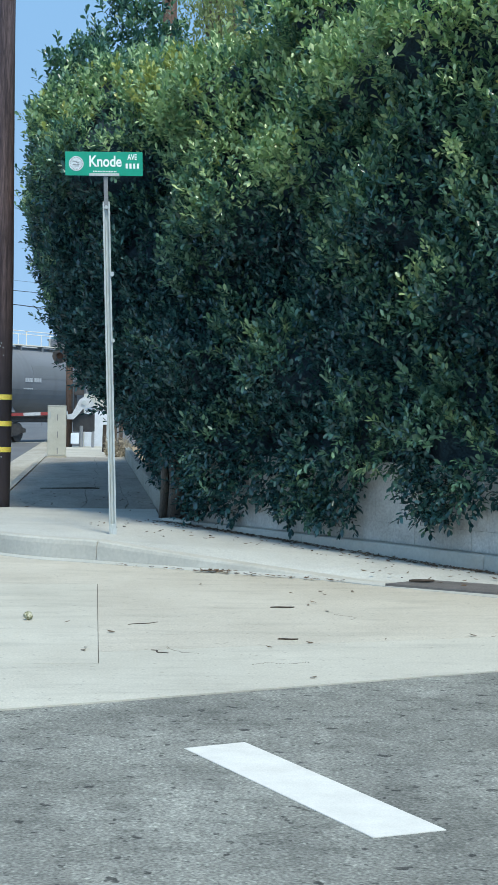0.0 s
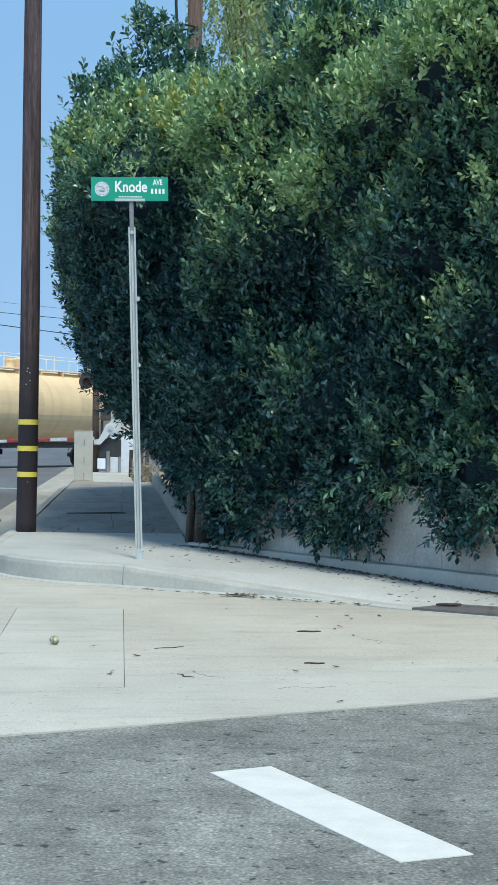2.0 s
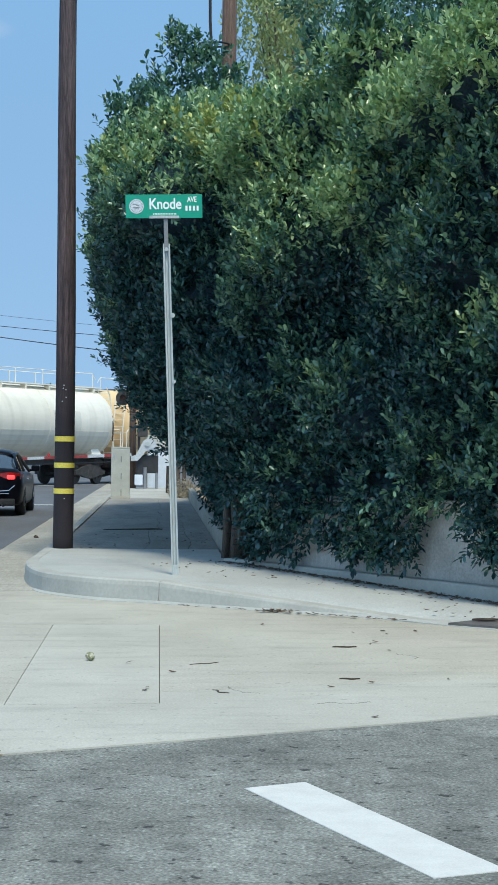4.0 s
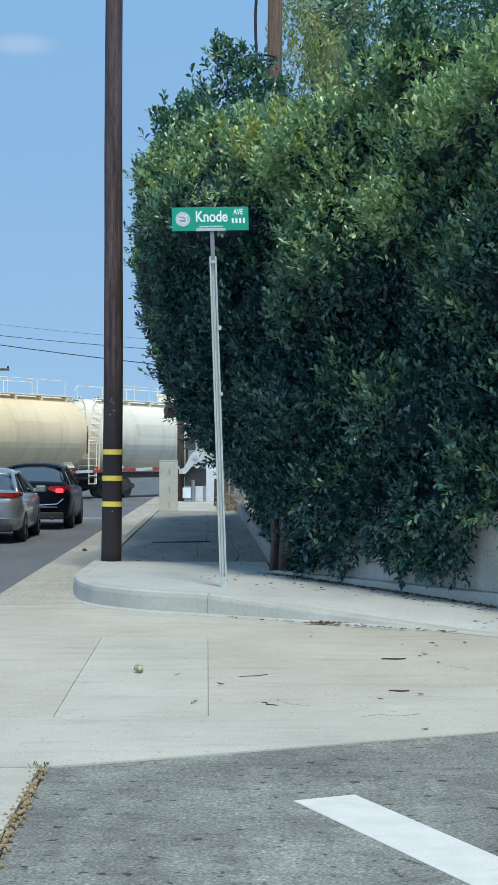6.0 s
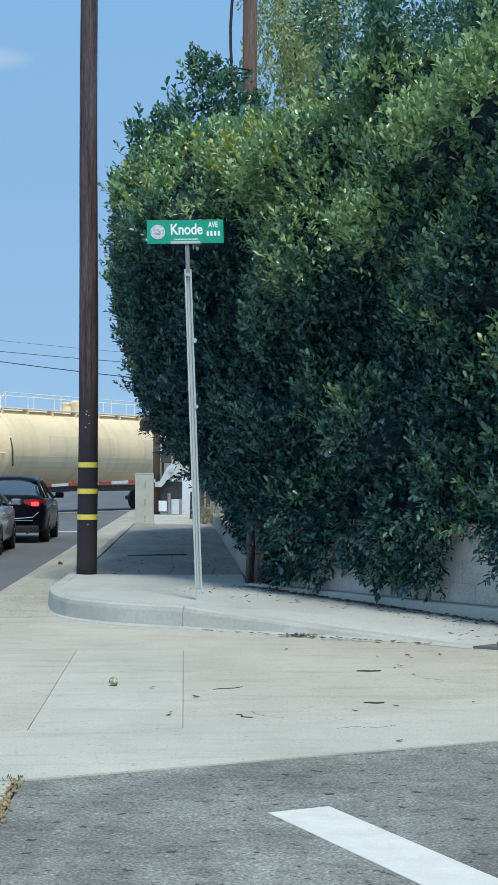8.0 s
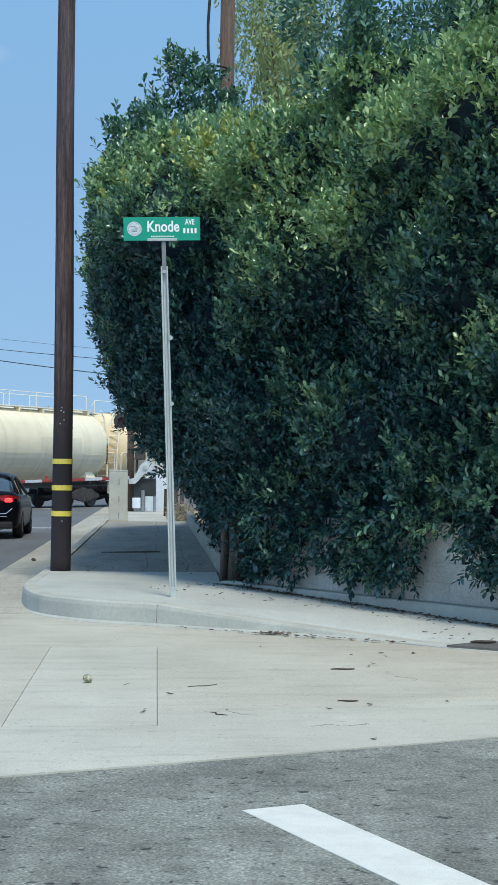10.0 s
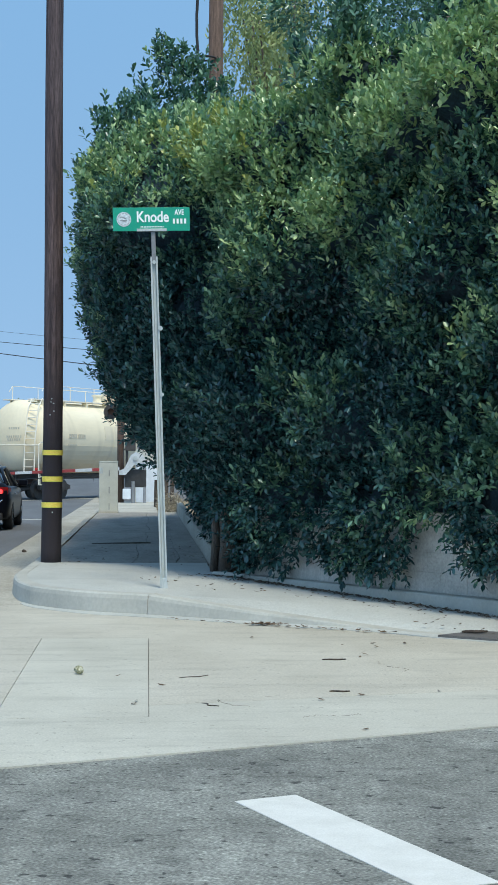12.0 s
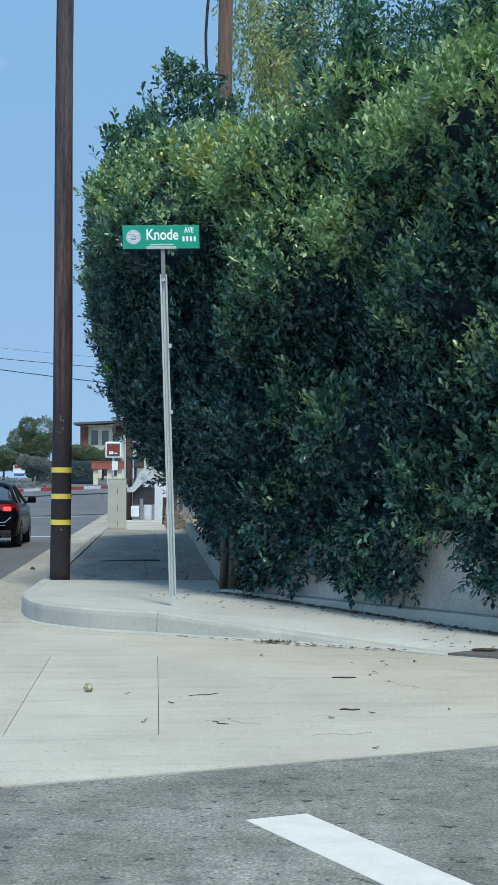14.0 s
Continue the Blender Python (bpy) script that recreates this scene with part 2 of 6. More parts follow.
M_PALEBOX = material("pale_steel_box", (0.62, 0.66, 0.70), (0.74, 0.78, 0.82), 2.5, 50, 0.5, 0.1, fine_amount=0.06)
M_BRACKET = material("dull_grey_white_paint", (0.42, 0.44, 0.45), (0.55, 0.57, 0.58), 3, 50, 0.6, 0.1)
M_SHED = material("dull_grey_panel", (0.18, 0.19, 0.20), (0.25, 0.26, 0.27), 1.5, 40, 0.7, 0.15, fine_amount=0.12)
M_DARK = material("dark_steel", (0.03, 0.028, 0.026), (0.07, 0.06, 0.055), 6, 50, 0.7, 0.3, fine_amount=0.3)
M_RUST = material("rusty_steel", (0.06, 0.035, 0.028), (0.14, 0.075, 0.055), 5, 50, 0.8, 0.4, fine_amount=0.3)
M_RED = material("red_reflective", (0.24, 0.03, 0.03), (0.32, 0.05, 0.045), 8, 60, 0.5, 0.05, fine_amount=0.08)
M_LAMP_RED = glow("lit_red_lens", (0.4, 0.03, 0.025), 0.12)
M_TAIL = glow("brake_light", (0.95, 0.05, 0.06), 1.6)
M_TAIL_OFF = material("red_lens", (0.25, 0.012, 0.014), (0.34, 0.02, 0.02), 8, 60, 0.15, 0.0, coat=0.5)
M_CARBLACK = material("black_car_paint", (0.004, 0.0045, 0.008), (0.006, 0.007, 0.011), 3, 300, 0.3, 0.0, fine_amount=0.1, coat=0.04, spec=0.05)
M_CARSILVER = material("silver_car_paint", (0.28, 0.29, 0.30), (0.34, 0.35, 0.36), 3, 300, 0.28, 0.0, metal=0.6, fine_amount=0.1, coat=0.6)
M_CHROME = material("chrome", (0.7, 0.7, 0.7), (0.8, 0.8, 0.8), 3, 60, 0.12, 0.0, metal=1.0, fine_amount=0.02)
M_GLASS = glass("car_glass", (0.05, 0.07, 0.09))
M_PLATE = material("plate", (0.55, 0.57, 0.6), (0.65, 0.67, 0.7), 9, 60, 0.5, 0.0)
M_TRIM = material("car_trim", (0.02, 0.02, 0.021), (0.035, 0.035, 0.036), 5, 60, 0.6, 0.1)
M_CLOTH = material("orange_red_roof", (0.3, 0.08, 0.06), (0.4, 0.11, 0.08), 3, 50, 0.7, 0.1)
M_CREAM = material("cream_plaster", (0.68, 0.6, 0.42), (0.78, 0.7, 0.5), 1, 20, 0.9, 0.2)
M_BRICKRED = material("red_brown_cladding", (0.16, 0.06, 0.045), (0.24, 0.09, 0.07), 1, 20, 0.85, 0.2)
M_ROOF = material("dark_roof", (0.08, 0.08, 0.085), (0.13, 0.13, 0.14), 2, 30, 0.8, 0.2)
M_DIRT = material("dry_dirt", (0.22, 0.16, 0.09), (0.36, 0.28, 0.17), 12, 60, 1.0, 0.8, fine_amount=0.35, space="World")
M_STONE = material("rounded_stone", (0.2, 0.2, 0.11), (0.5, 0.48, 0.36), 30, 120, 0.9, 0.4, contrast=(0.4, 0.6))
M_STICK = material("dead_stick", (0.03, 0.022, 0.018), (0.08, 0.06, 0.045), 10, 60, 0.9, 0.4)


def tank_paint(name, clean, dirty, low):
    """Old tank paint: broad fading, and streaks of grime that run down the shell."""
    m = material(name, dirty, clean, 0.55, 8, 0.75, 0.05, fine_amount=0.025, stretch=(0.25, 1, 1), contrast=(0.3, 0.6))
    n, ln = m.node_tree.nodes, m.node_tree.links
    bsdf = n["Principled BSDF"]
    for node in n:
        if node.type == 'TEX_NOISE':
            node.inputs["Detail"].default_value = 1.5
    base = bsdf.inputs["Base Color"].links[0].from_socket
    tc = n.new("ShaderNodeTexCoord")
    mp = n.new("ShaderNodeMapping")
    mp.inputs["Scale"].default_value = (1.1, 0.3, 0.12)
    ln.new(tc.outputs["Object"], mp.inputs[0])
    streak = n.new("ShaderNodeTexNoise")
    streak.inputs["Scale"].default_value = 1.6
    streak.inputs["Detail"].default_value = 2
    ln.new(mp.outputs[0], streak.inputs["Vector"])
    rr = n.new("ShaderNodeMapRange")
    rr.inputs["From Min"].default_value, rr.inputs["From Max"].default_value = 0.50, 0.75
    rr.inputs["To Min"].default_value, rr.inputs["To Max"].default_value = 0.0, 0.36
    ln.new(streak.outputs["Fac"], rr.inputs["Value"])
    mix = n.new("ShaderNodeMix")
    mix.data_type = 'RGBA'
    ln.new(rr.outputs[0], mix.inputs["Factor"])
    ln.new(base, mix.inputs[6])
    mix.inputs[7].default_value = (*low, 1)
    ln.new(mix.outputs[2], bsdf.inputs["Base Color"])
    return m


M_TANK_GREY = tank_paint("grey_tank_paint", (0.20, 0.21, 0.225), (0.15, 0.16, 0.17), (0.11, 0.11, 0.11))
M_TANK_TAN = tank_paint("tan_tank_paint", (0.86, 0.62, 0.35), (0.74, 0.52, 0.28), (0.48, 0.35, 0.2))
M_TANK_WHITE = tank_paint("white_tank_paint", (0.88, 0.81, 0.68), (0.76, 0.69, 0.56), (0.5, 0.44, 0.33))
M_TANK_CREAM = tank_paint("cream_tank_paint", (0.88, 0.70, 0.45), (0.76, 0.59, 0.36), (0.5, 0.39, 0.22))
M_TANK_IVORY = tank_paint("ivory_tank_paint", (0.89, 0.78, 0.57), (0.77, 0.66, 0.46), (0.52, 0.44, 0.3))


# ---------- building helpers ----------
def mesh_from(name, bm, mat, smooth=False):
    me = bpy.data.meshes.new(name)
    bmesh.ops.recalc_face_normals(bm, faces=bm.faces[:])
    bm.to_mesh(me)
    bm.free()
    me.materials.append(mat)
    if smooth:
        me.shade_smooth()
    return me


def part(name, bm, mat, parent=None, label="", smooth=False):
    """One mesh object from a bmesh, under a thing or a part."""
    ob = new(name, mesh_from(name, bm, mat, smooth))
    if parent is not None:
        ob.parent = parent
    if label:
        ob["label"] = label
    return ob


def empty(name, m=None):
    ob = new(name)
    ob.empty_display_size = 0.2
    if m is not None:
        ob.matrix_basis = m
    return ob


def box(bm, cx, cy, cz, sx, sy, sz, bevel=0.0, rot=None):
    """A box by centre and sizes, with bevelled edges."""
    r = bmesh.ops.create_cube(bm, size=1.0)
    vs = r["verts"]
    bmesh.ops.scale(bm, vec=(sx, sy, sz), verts=vs)
    if bevel:
        es = list({e for v in vs for e in v.link_edges})
        q = bmesh.ops.bevel(bm, geom=es, offset=bevel, segments=2, affect='EDGES', profile=0.6)
        vs = list({v for fc in q["faces"] for v in fc.verts} | {v for v in vs if v.is_valid})
    if rot is not None:
        bmesh.ops.rotate(bm, cent=(0, 0, 0), matrix=rot, verts=vs)
    bmesh.ops.translate(bm, vec=(cx, cy, cz), verts=vs)
    return vs


def tube(bm, pts, radius, sides=8, caps=True, radii=None):
    """A round bar along a polyline."""
    pts = [Vector(p) for p in pts]
    rings = []
    for i, p in enumerate(pts):
        d = (pts[min(i + 1, len(pts) - 1)] - pts[max(i - 1, 0)]).normalized()
        if i == 0:
            a = d.cross(Vector((0, 0, 1)))
            if a.length < 1e-2:
                a = d.cross(Vector((0, 1, 0)))
        else:
            a = a - d * a.dot(d)
        a.normalize()
        b = d.cross(a)
        r = radii[i] if radii else radius
        rings.append([bm.verts.new(p + (a * math.cos(k * math.tau / sides) + b * math.sin(k * math.tau / sides)) * r) for k in range(sides)])
    for r0, r1 in zip(rings, rings[1:]):
        for k in range(sides):
            bm.faces.new((r0[k], r0[(k + 1) % sides], r1[(k + 1) % sides], r1[k]))
    if caps:
        bm.faces.new(rings[0][::-1])
        bm.faces.new(rings[-1])


def loft(bm, rings, close=True, caps=True):
    """Faces between rings of points."""
    vr = [[bm.verts.new(p) for p in ring] for ring in rings]
    n = len(vr[0])
    for r0, r1 in zip(vr, vr[1:]):
        for k in range(n if close else n - 1):
            bm.faces.new((r0[k], r0[(k + 1) % n], r1[(k + 1) % n], r1[k]))
    if caps:
        bm.faces.new(vr[0][::-1])
        bm.faces.new(vr[-1])
    return vr


def prism(bm, outline, z0, z1):
    """A slab with a plan outline; z1 may be a function of x and y."""
    top = [bm.verts.new((x, y, z1(x, y) if callable(z1) else z1)) for x, y in outline]
    low = [bm.verts.new((x, y, z0)) for x, y in outline]
    bm.faces.new(top)
    bm.faces.new(low[::-1])
    n = len(top)
    for i in range(n):
        bm.faces.new((top[i], low[i], low[(i + 1) % n], top[(i + 1) % n]))


def inset(outline, g):
    """A convex-enough outline drawn in by g, for a joint round it."""
    pts = [Vector(p) for p in outline]
    area = sum(a.x * b.y - b.x * a.y for a, b in zip(pts, pts[1:] + pts[:1]))
    s = 1 if area > 0 else -1
    out = []
    for i, p in enumerate(pts):
        a, b = pts[i - 1], pts[(i + 1) % len(pts)]
        d0, d1 = (p - a).normalized(), (b - p).normalized()
        n0, n1 = Vector((-d0.y, d0.x)) * s, Vector((-d1.y, d1.x)) * s
        m = n0 + n1
        k = m.length_squared
        out.append(tuple(p + m * (2 * g / k) if k > 0.3 else p + n0 * g))
    return out


def text_mesh(name, words, size, mat, parent, m, squeeze=1.0):
    """Raised lettering in the built-in font."""
    cu = bpy.data.curves.new(name, 'FONT')
    cu.body, cu.size, cu.extrude, cu.align_x, cu.align_y, cu.offset = words, size, 0.0012, 'CENTER', 'CENTER', size * 0.022
    tmp = bpy.data.objects.new(name, cu)
    scene.collection.objects.link(tmp)
    me = bpy.data.meshes.new_from_object(tmp.evaluated_get(bpy.context.evaluated_depsgraph_get()))
    bpy.data.objects.remove(tmp)
    me.materials.clear()
    me.materials.append(mat)
    ob = new(name, me)
    ob.parent = parent
    ob.matrix_basis = m @ Matrix.Diagonal((squeeze, 1, 1, 1))
    return ob


# ---------- ground ----------
def ground_z(x, y):
    """Flat near the corner, with a slight rise in the road beyond the railway."""
    return 0.014 * min(max(y - 84, 0), 150)


EDGE_A, EDGE_B = (-0.76, 7.96), (1.56, 8.99)      # the line where the asphalt meets the concrete


def edge_y(x):
    return EDGE_A[1] + (x - EDGE_A[0]) * (EDGE_B[1] - EDGE_A[1]) / (EDGE_B[0] - EDGE_A[0])


def build_ground():
    ys = [-60, -20, 0, 5, 10, 20, 30, 45, 60, 84, 110, 140, 180, 234, 300, 500, 1000, 2500]
    xs = [-2500, -800, -200, -60, -20, -8, 0, 8, 20, 60, 200, 800, 2500]
    bm = bmesh.new()
    g = [[bm.verts.new((x, y, ground_z(x, y))) for x in xs] for y in ys]
    for a, b in zip(g, g[1:]):
        for k in range(len(xs) - 1):
            bm.faces.new((a[k], a[k + 1], b[k + 1], b[k]))
    ob = part("road", bm, M_ROAD)
    tagged(ob, "smooth dark grey asphalt road", "road", kind="structure")
    bm = bmesh.new()
    prism(bm, [(-0.77, -6), (9, -6), (9, edge_y(9)), (-0.77, 7.955)], -0.02, 0.003)
    ob = part("worn_road_patch", bm, M_ASPHALT)
    tagged(ob, "worn light grey asphalt with coarse aggregate and pits", "road", kind="structure")


CURB = [(-1.52, 90.0), (-1.52, 60.0), (-1.52, 40.0), (-1.52, 24.0), (-1.56, 20.6), (-1.55, 19.2), (-1.42, 17.95), (-1.22, 17.1), (-0.93, 16.58), (-0.55, 16.15),
        (-0.11, 15.84), (0.45, 15.43), (0.97, 15.04), (1.5, 14.66), (2.08, 14.25), (2.45, 13.9), (3.3, 13.1), (4.6, 11.6), (6.0, 9.8)]


def curb_height(x, y):
    if x < 0:
        return 0.175 + 0.035 * min(max((20.5 - y) / 3.0, 0), 1)
    return max(0.012, 0.21 - 0.2 * min(max(x / 2.2, 0), 1) ** 0.9)


def smooth_line(pts, step=0.12):
    """A rounded polyline through the points."""
    pts = [Vector(p) for p in pts]
    out = []
    for i in range(len(pts) - 1):
        p0, p1, p2, p3 = pts[max(i - 1, 0)], pts[i], pts[i + 1], pts[min(i + 2, len(pts) - 1)]
        n = max(2, int((p2 - p1).length / step)) if (p2 - p1).length < 4 else 6
        for k in range(n):
            t = k / n
            m1, m2 = (p2 - p0) * 0.5, (p3 - p1) * 0.5
            if (p2 - p1).length > 3:
                out.append(p1.lerp(p2, t))
                continue
            k1, k2 = min(1, (p2 - p1).length / max(m1.length, 1e-6)), min(1, (p2 - p1).length / max(m2.length, 1e-6))
            m1, m2 = m1 * k1, m2 * k2
            h = (2 * t**3 - 3 * t**2 + 1) * p1 + (t**3 - 2 * t**2 + t) * m1 + (-2 * t**3 + 3 * t**2) * p2 + (t**3 - t**2) * m2
            out.append(h)
    out.append(pts[-1])
    return out


CURB_LINE = smooth_line(CURB)


def side_of(line, i):
    """Unit normal of a plan line, to the left of its way."""
    d = (line[min(i + 1, len(line) - 1)] - line[max(i - 1, 0)]).normalized()
    return Vector((-d.y, d.x))


def build_apron():
    """Concrete cross gutter in panels with open joints."""
    base = empty("concrete_apron")
    tagged(base, "pale beige concrete cross gutter in jointed panels", "pavement", kind="structure")
    bm = bmesh.new()
    prism(bm, [(-2.32, -4), (-0.765, -4), (-0.765, 7.95), (6, edge_y(6) - 0.01), (6, 15), (0, 16.6), (-1.0, 18), (-1.5, 90), (-2.32, 90)], -0.01, 0.003)
    part("joint_bed", bm, M_JOINT, base)
    curb_pts = [(p.x, p.y) for p in CURB_LINE if p.y < 17.5 and p.x < 5.9]
    panels = [
        ([(-2.3, -4), (-0.78, -4), (-0.78, 3.5), (-2.3, 3.5)], M_CONC_PALE),
        ([(-2.3, 3.5), (-0.80, 3.5), (-0.80, 7.93), (-2.3, 7.93)], M_CONC_PALE),
        ([(-2.3, 7.93), (-0.76, 7.95), (6.0, edge_y(6.0)), (5.2, 11.68), (3.2, 10.9), (0.0, 10.0), (0.0, 9.55), (-0.88, 9.5), (-2.3, 9.5)], M_CONC_PALE),
        ([(-2.3, 9.5), (-0.88, 9.5), (-0.88, 13.88), (-2.3, 13.88)], M_CONC),
        ([(-0.88, 9.5), (0.0, 9.55), (0.0, 13.88), (-0.88, 13.88)], M_CONC_PALE),
        ([(0.0, 10.0), (3.2, 10.9), (5.2, 11.68), (4.5, 11.6), (3.25, 13.05), (2.4, 13.84), (2.06, 14.2)] + [(x, y) for x, y in curb_pts[::-1] if -1.3 < x < 2.0] + [(-2.3, 16.95), (-2.3, 13.88), (0.0, 13.88)], M_CONC),
        ([(-2.3, 16.95), (-1.28, 17.2), (-1.20, 17.5), (-1.36, 18.3), (-1.46, 19.6), (-1.46, 23.5), (-2.3, 23.5)], M_GUTTER),
    ]
    y = 23.5
    while y < 88:
        panels.append(([(-2.3, y), (-1.53, y), (-1.53, y + 6), (-2.3, y + 6)], M_GUTTER))
        y += 6
    for outline, mat in panels:
        bm = bmesh.new()
        prism(bm, inset(outline, 0.0022), 0.0, 0.012 + random.uniform(-0.001, 0.001))
        part("concrete_panel", bm, mat, base)


KERB_LINE = []
for i, p in enumerate(CURB_LINE):
    k = min(max((23.5 - p.y) / 4, 0), 1) * min(max((3.2 - p.x) / 1.4, 0), 1)
    n = side_of(CURB_LINE, i)
    KERB_LINE.append(p + n * 0.24 * k * max(0.0, n.y) ** 1.5)


def build_kerb():
    kerb = empty("kerb")
    tagged(kerb, "smooth grey concrete kerb curving round the corner", "kerb", kind="structure")
    cuts = [0]
    for i in range(1, len(KERB_LINE)):
        p = KERB_LINE[i]
        if (i == min(range(len(KERB_LINE)), key=lambda k: (KERB_LINE[k] - Vector((0.02, 16.02))).length)) or (abs(p.y - 24) < 0.01) or (i == len(KERB_LINE) - 40):
            cuts.append(i)
    cuts.append(len(KERB_LINE) - 1)
    for a, b in zip(cuts, cuts[1:]):
        bm = bmesh.new()
        rings = []
        for i in range(a, b + 1):
            n = side_of(KERB_LINE, i)
            p = KERB_LINE[i].copy()
            if i == b and b != len(KERB_LINE) - 1:
                p += (KERB_LINE[i - 1] - p).normalized() * 0.007
            h = curb_height(p.x, p.y)
            prof = [(-0.0, 0.0), (0.012, h * 0.75), (0.022, h * 0.93), (0.045, h), (0.16, h + 0.003), (0.16, 0.0)]
            rings.append([(p.x + n.x * o, p.y + n.y * o, z) for o, z in prof])
        loft(bm, rings)
        part("kerb_stone", bm, M_GUTTER if KERB_LINE[b].y > 22 else M_KERB, kerb)
    bm = bmesh.new()
    rings = []
    for i, p in enumerate(KERB_LINE):
        n = side_of(KERB_LINE, i)
        if p.y > 19 or n.y < 0.25:
            continue
        rings.append([(p.x + n.x * o, p.y + n.y * o, z) for o, z in [(-0.012 - 0.23 * max(0.0, n.y) ** 1.5, 0.0), (-0.010 - 0.23 * max(0.0, n.y) ** 1.5, 0.016), (0.01, 0.021), (0.01, 0.0)]])
    loft(bm, rings)
    part("gutter_lip", bm, M_CONC_NEW, kerb, "white mortar lip along the kerb foot")


WALL_DIR = Vector((0.497, -0.868))
WALL_OUT = Vector((-0.868, -0.497))
WALL_A = Vector((0.75, 19.55))


def walk_side(y):
    """The inner edge of the corner pavement: the garden edge's foot."""
    return 0.75 if y > 19.55 else 0.75 + (19.55 - y) * 0.573


def build_sidewalk():
    bm = bmesh.new()
    rings = []
    idx = [i for i, p in enumerate(KERB_LINE) if p.y <= 22.05]
    first = Vector((-1.37, 21.98))
    outer = [(first, 0.165)]
    for i in idx:
        n = side_of(KERB_LINE, i)
        q = KERB_LINE[i] + n * 0.158
        outer.append((q, curb_height(KERB_LINE[i].x, KERB_LINE[i].y)))
    total = len(outer)
    for k, (q, h) in enumerate(outer):
        t = k / (total - 1)
        y = 21.98 + (8.0 - 21.98) * t ** 0.9
        w = Vector((walk_side(y) + 0.02, y))
        hw = 0.165 - 0.115 * min(max((w.x - 1.0) / 2.3, 0), 1)
        rings.append([(q.x * (1 - s) + w.x * s, q.y * (1 - s) + w.y * s, h * (1 - s) + hw * s) for s in (0, 0.25, 0.5, 0.75, 1)])
    loft(bm, rings, close=False, caps=False)
    ob = part("corner_pavement", bm, M_CONC_NEW)
    tagged(ob, "new white concrete corner pavement sloping into a ramp", "pavement", kind="structure")
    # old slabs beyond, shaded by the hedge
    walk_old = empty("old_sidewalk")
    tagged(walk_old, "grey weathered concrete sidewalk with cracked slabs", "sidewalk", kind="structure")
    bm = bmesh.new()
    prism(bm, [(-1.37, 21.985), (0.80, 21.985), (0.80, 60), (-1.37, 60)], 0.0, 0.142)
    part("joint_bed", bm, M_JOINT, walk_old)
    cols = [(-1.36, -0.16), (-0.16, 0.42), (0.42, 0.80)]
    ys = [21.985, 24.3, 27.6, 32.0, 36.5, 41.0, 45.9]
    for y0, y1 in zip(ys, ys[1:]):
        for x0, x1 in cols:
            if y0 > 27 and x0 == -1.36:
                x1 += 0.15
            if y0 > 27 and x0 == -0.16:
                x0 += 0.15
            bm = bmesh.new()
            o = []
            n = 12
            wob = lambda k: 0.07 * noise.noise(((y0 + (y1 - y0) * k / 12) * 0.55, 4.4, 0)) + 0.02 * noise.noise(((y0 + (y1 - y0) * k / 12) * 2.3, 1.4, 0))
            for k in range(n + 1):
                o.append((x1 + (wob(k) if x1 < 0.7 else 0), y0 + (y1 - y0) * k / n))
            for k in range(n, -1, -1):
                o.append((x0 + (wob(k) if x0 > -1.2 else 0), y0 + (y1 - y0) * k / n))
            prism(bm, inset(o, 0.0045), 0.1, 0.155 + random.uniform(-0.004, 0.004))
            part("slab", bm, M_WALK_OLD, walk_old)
    for y0 in (45.9, 50.5, 55):
        bm = bmesh.new()
        prism(bm, inset([(-1.36, y0), (0.8, y0), (0.8, y0 + 4.5), (-1.36, y0 + 4.5)], 0.006), 0.1, 0.155)
        part("slab", bm, M_CONC, walk_old)
    # lifted edge of a slab
    bm = bmesh.new()
    prism(bm, [(-0.92, 27.45), (-0.1, 27.57), (0.05, 27.64), (-0.1, 27.68), (-0.92, 27.60)], 0.1, lambda x, y: 0.163 + 0.03 * max(0.0, 1 - abs(x + 0.35) / 0.6))
    part("crack", bm, M_JOINT, walk_old, "dark gap at a lifted slab")
    # side strip of dirt beyond the pavement, for the garden behind the wall
    bm = bmesh.new()
    prism(bm, [(0.81, 21), (0.81, 70), (30, 70), (30, -8), (9.2, 4.8), (1.0, 19.3)], -0.02, 0.06)
    ob = part("garden_soil", bm, M_DIRT)
    tagged(ob, "dry brown garden soil behind the low wall", "soil", kind="structure")


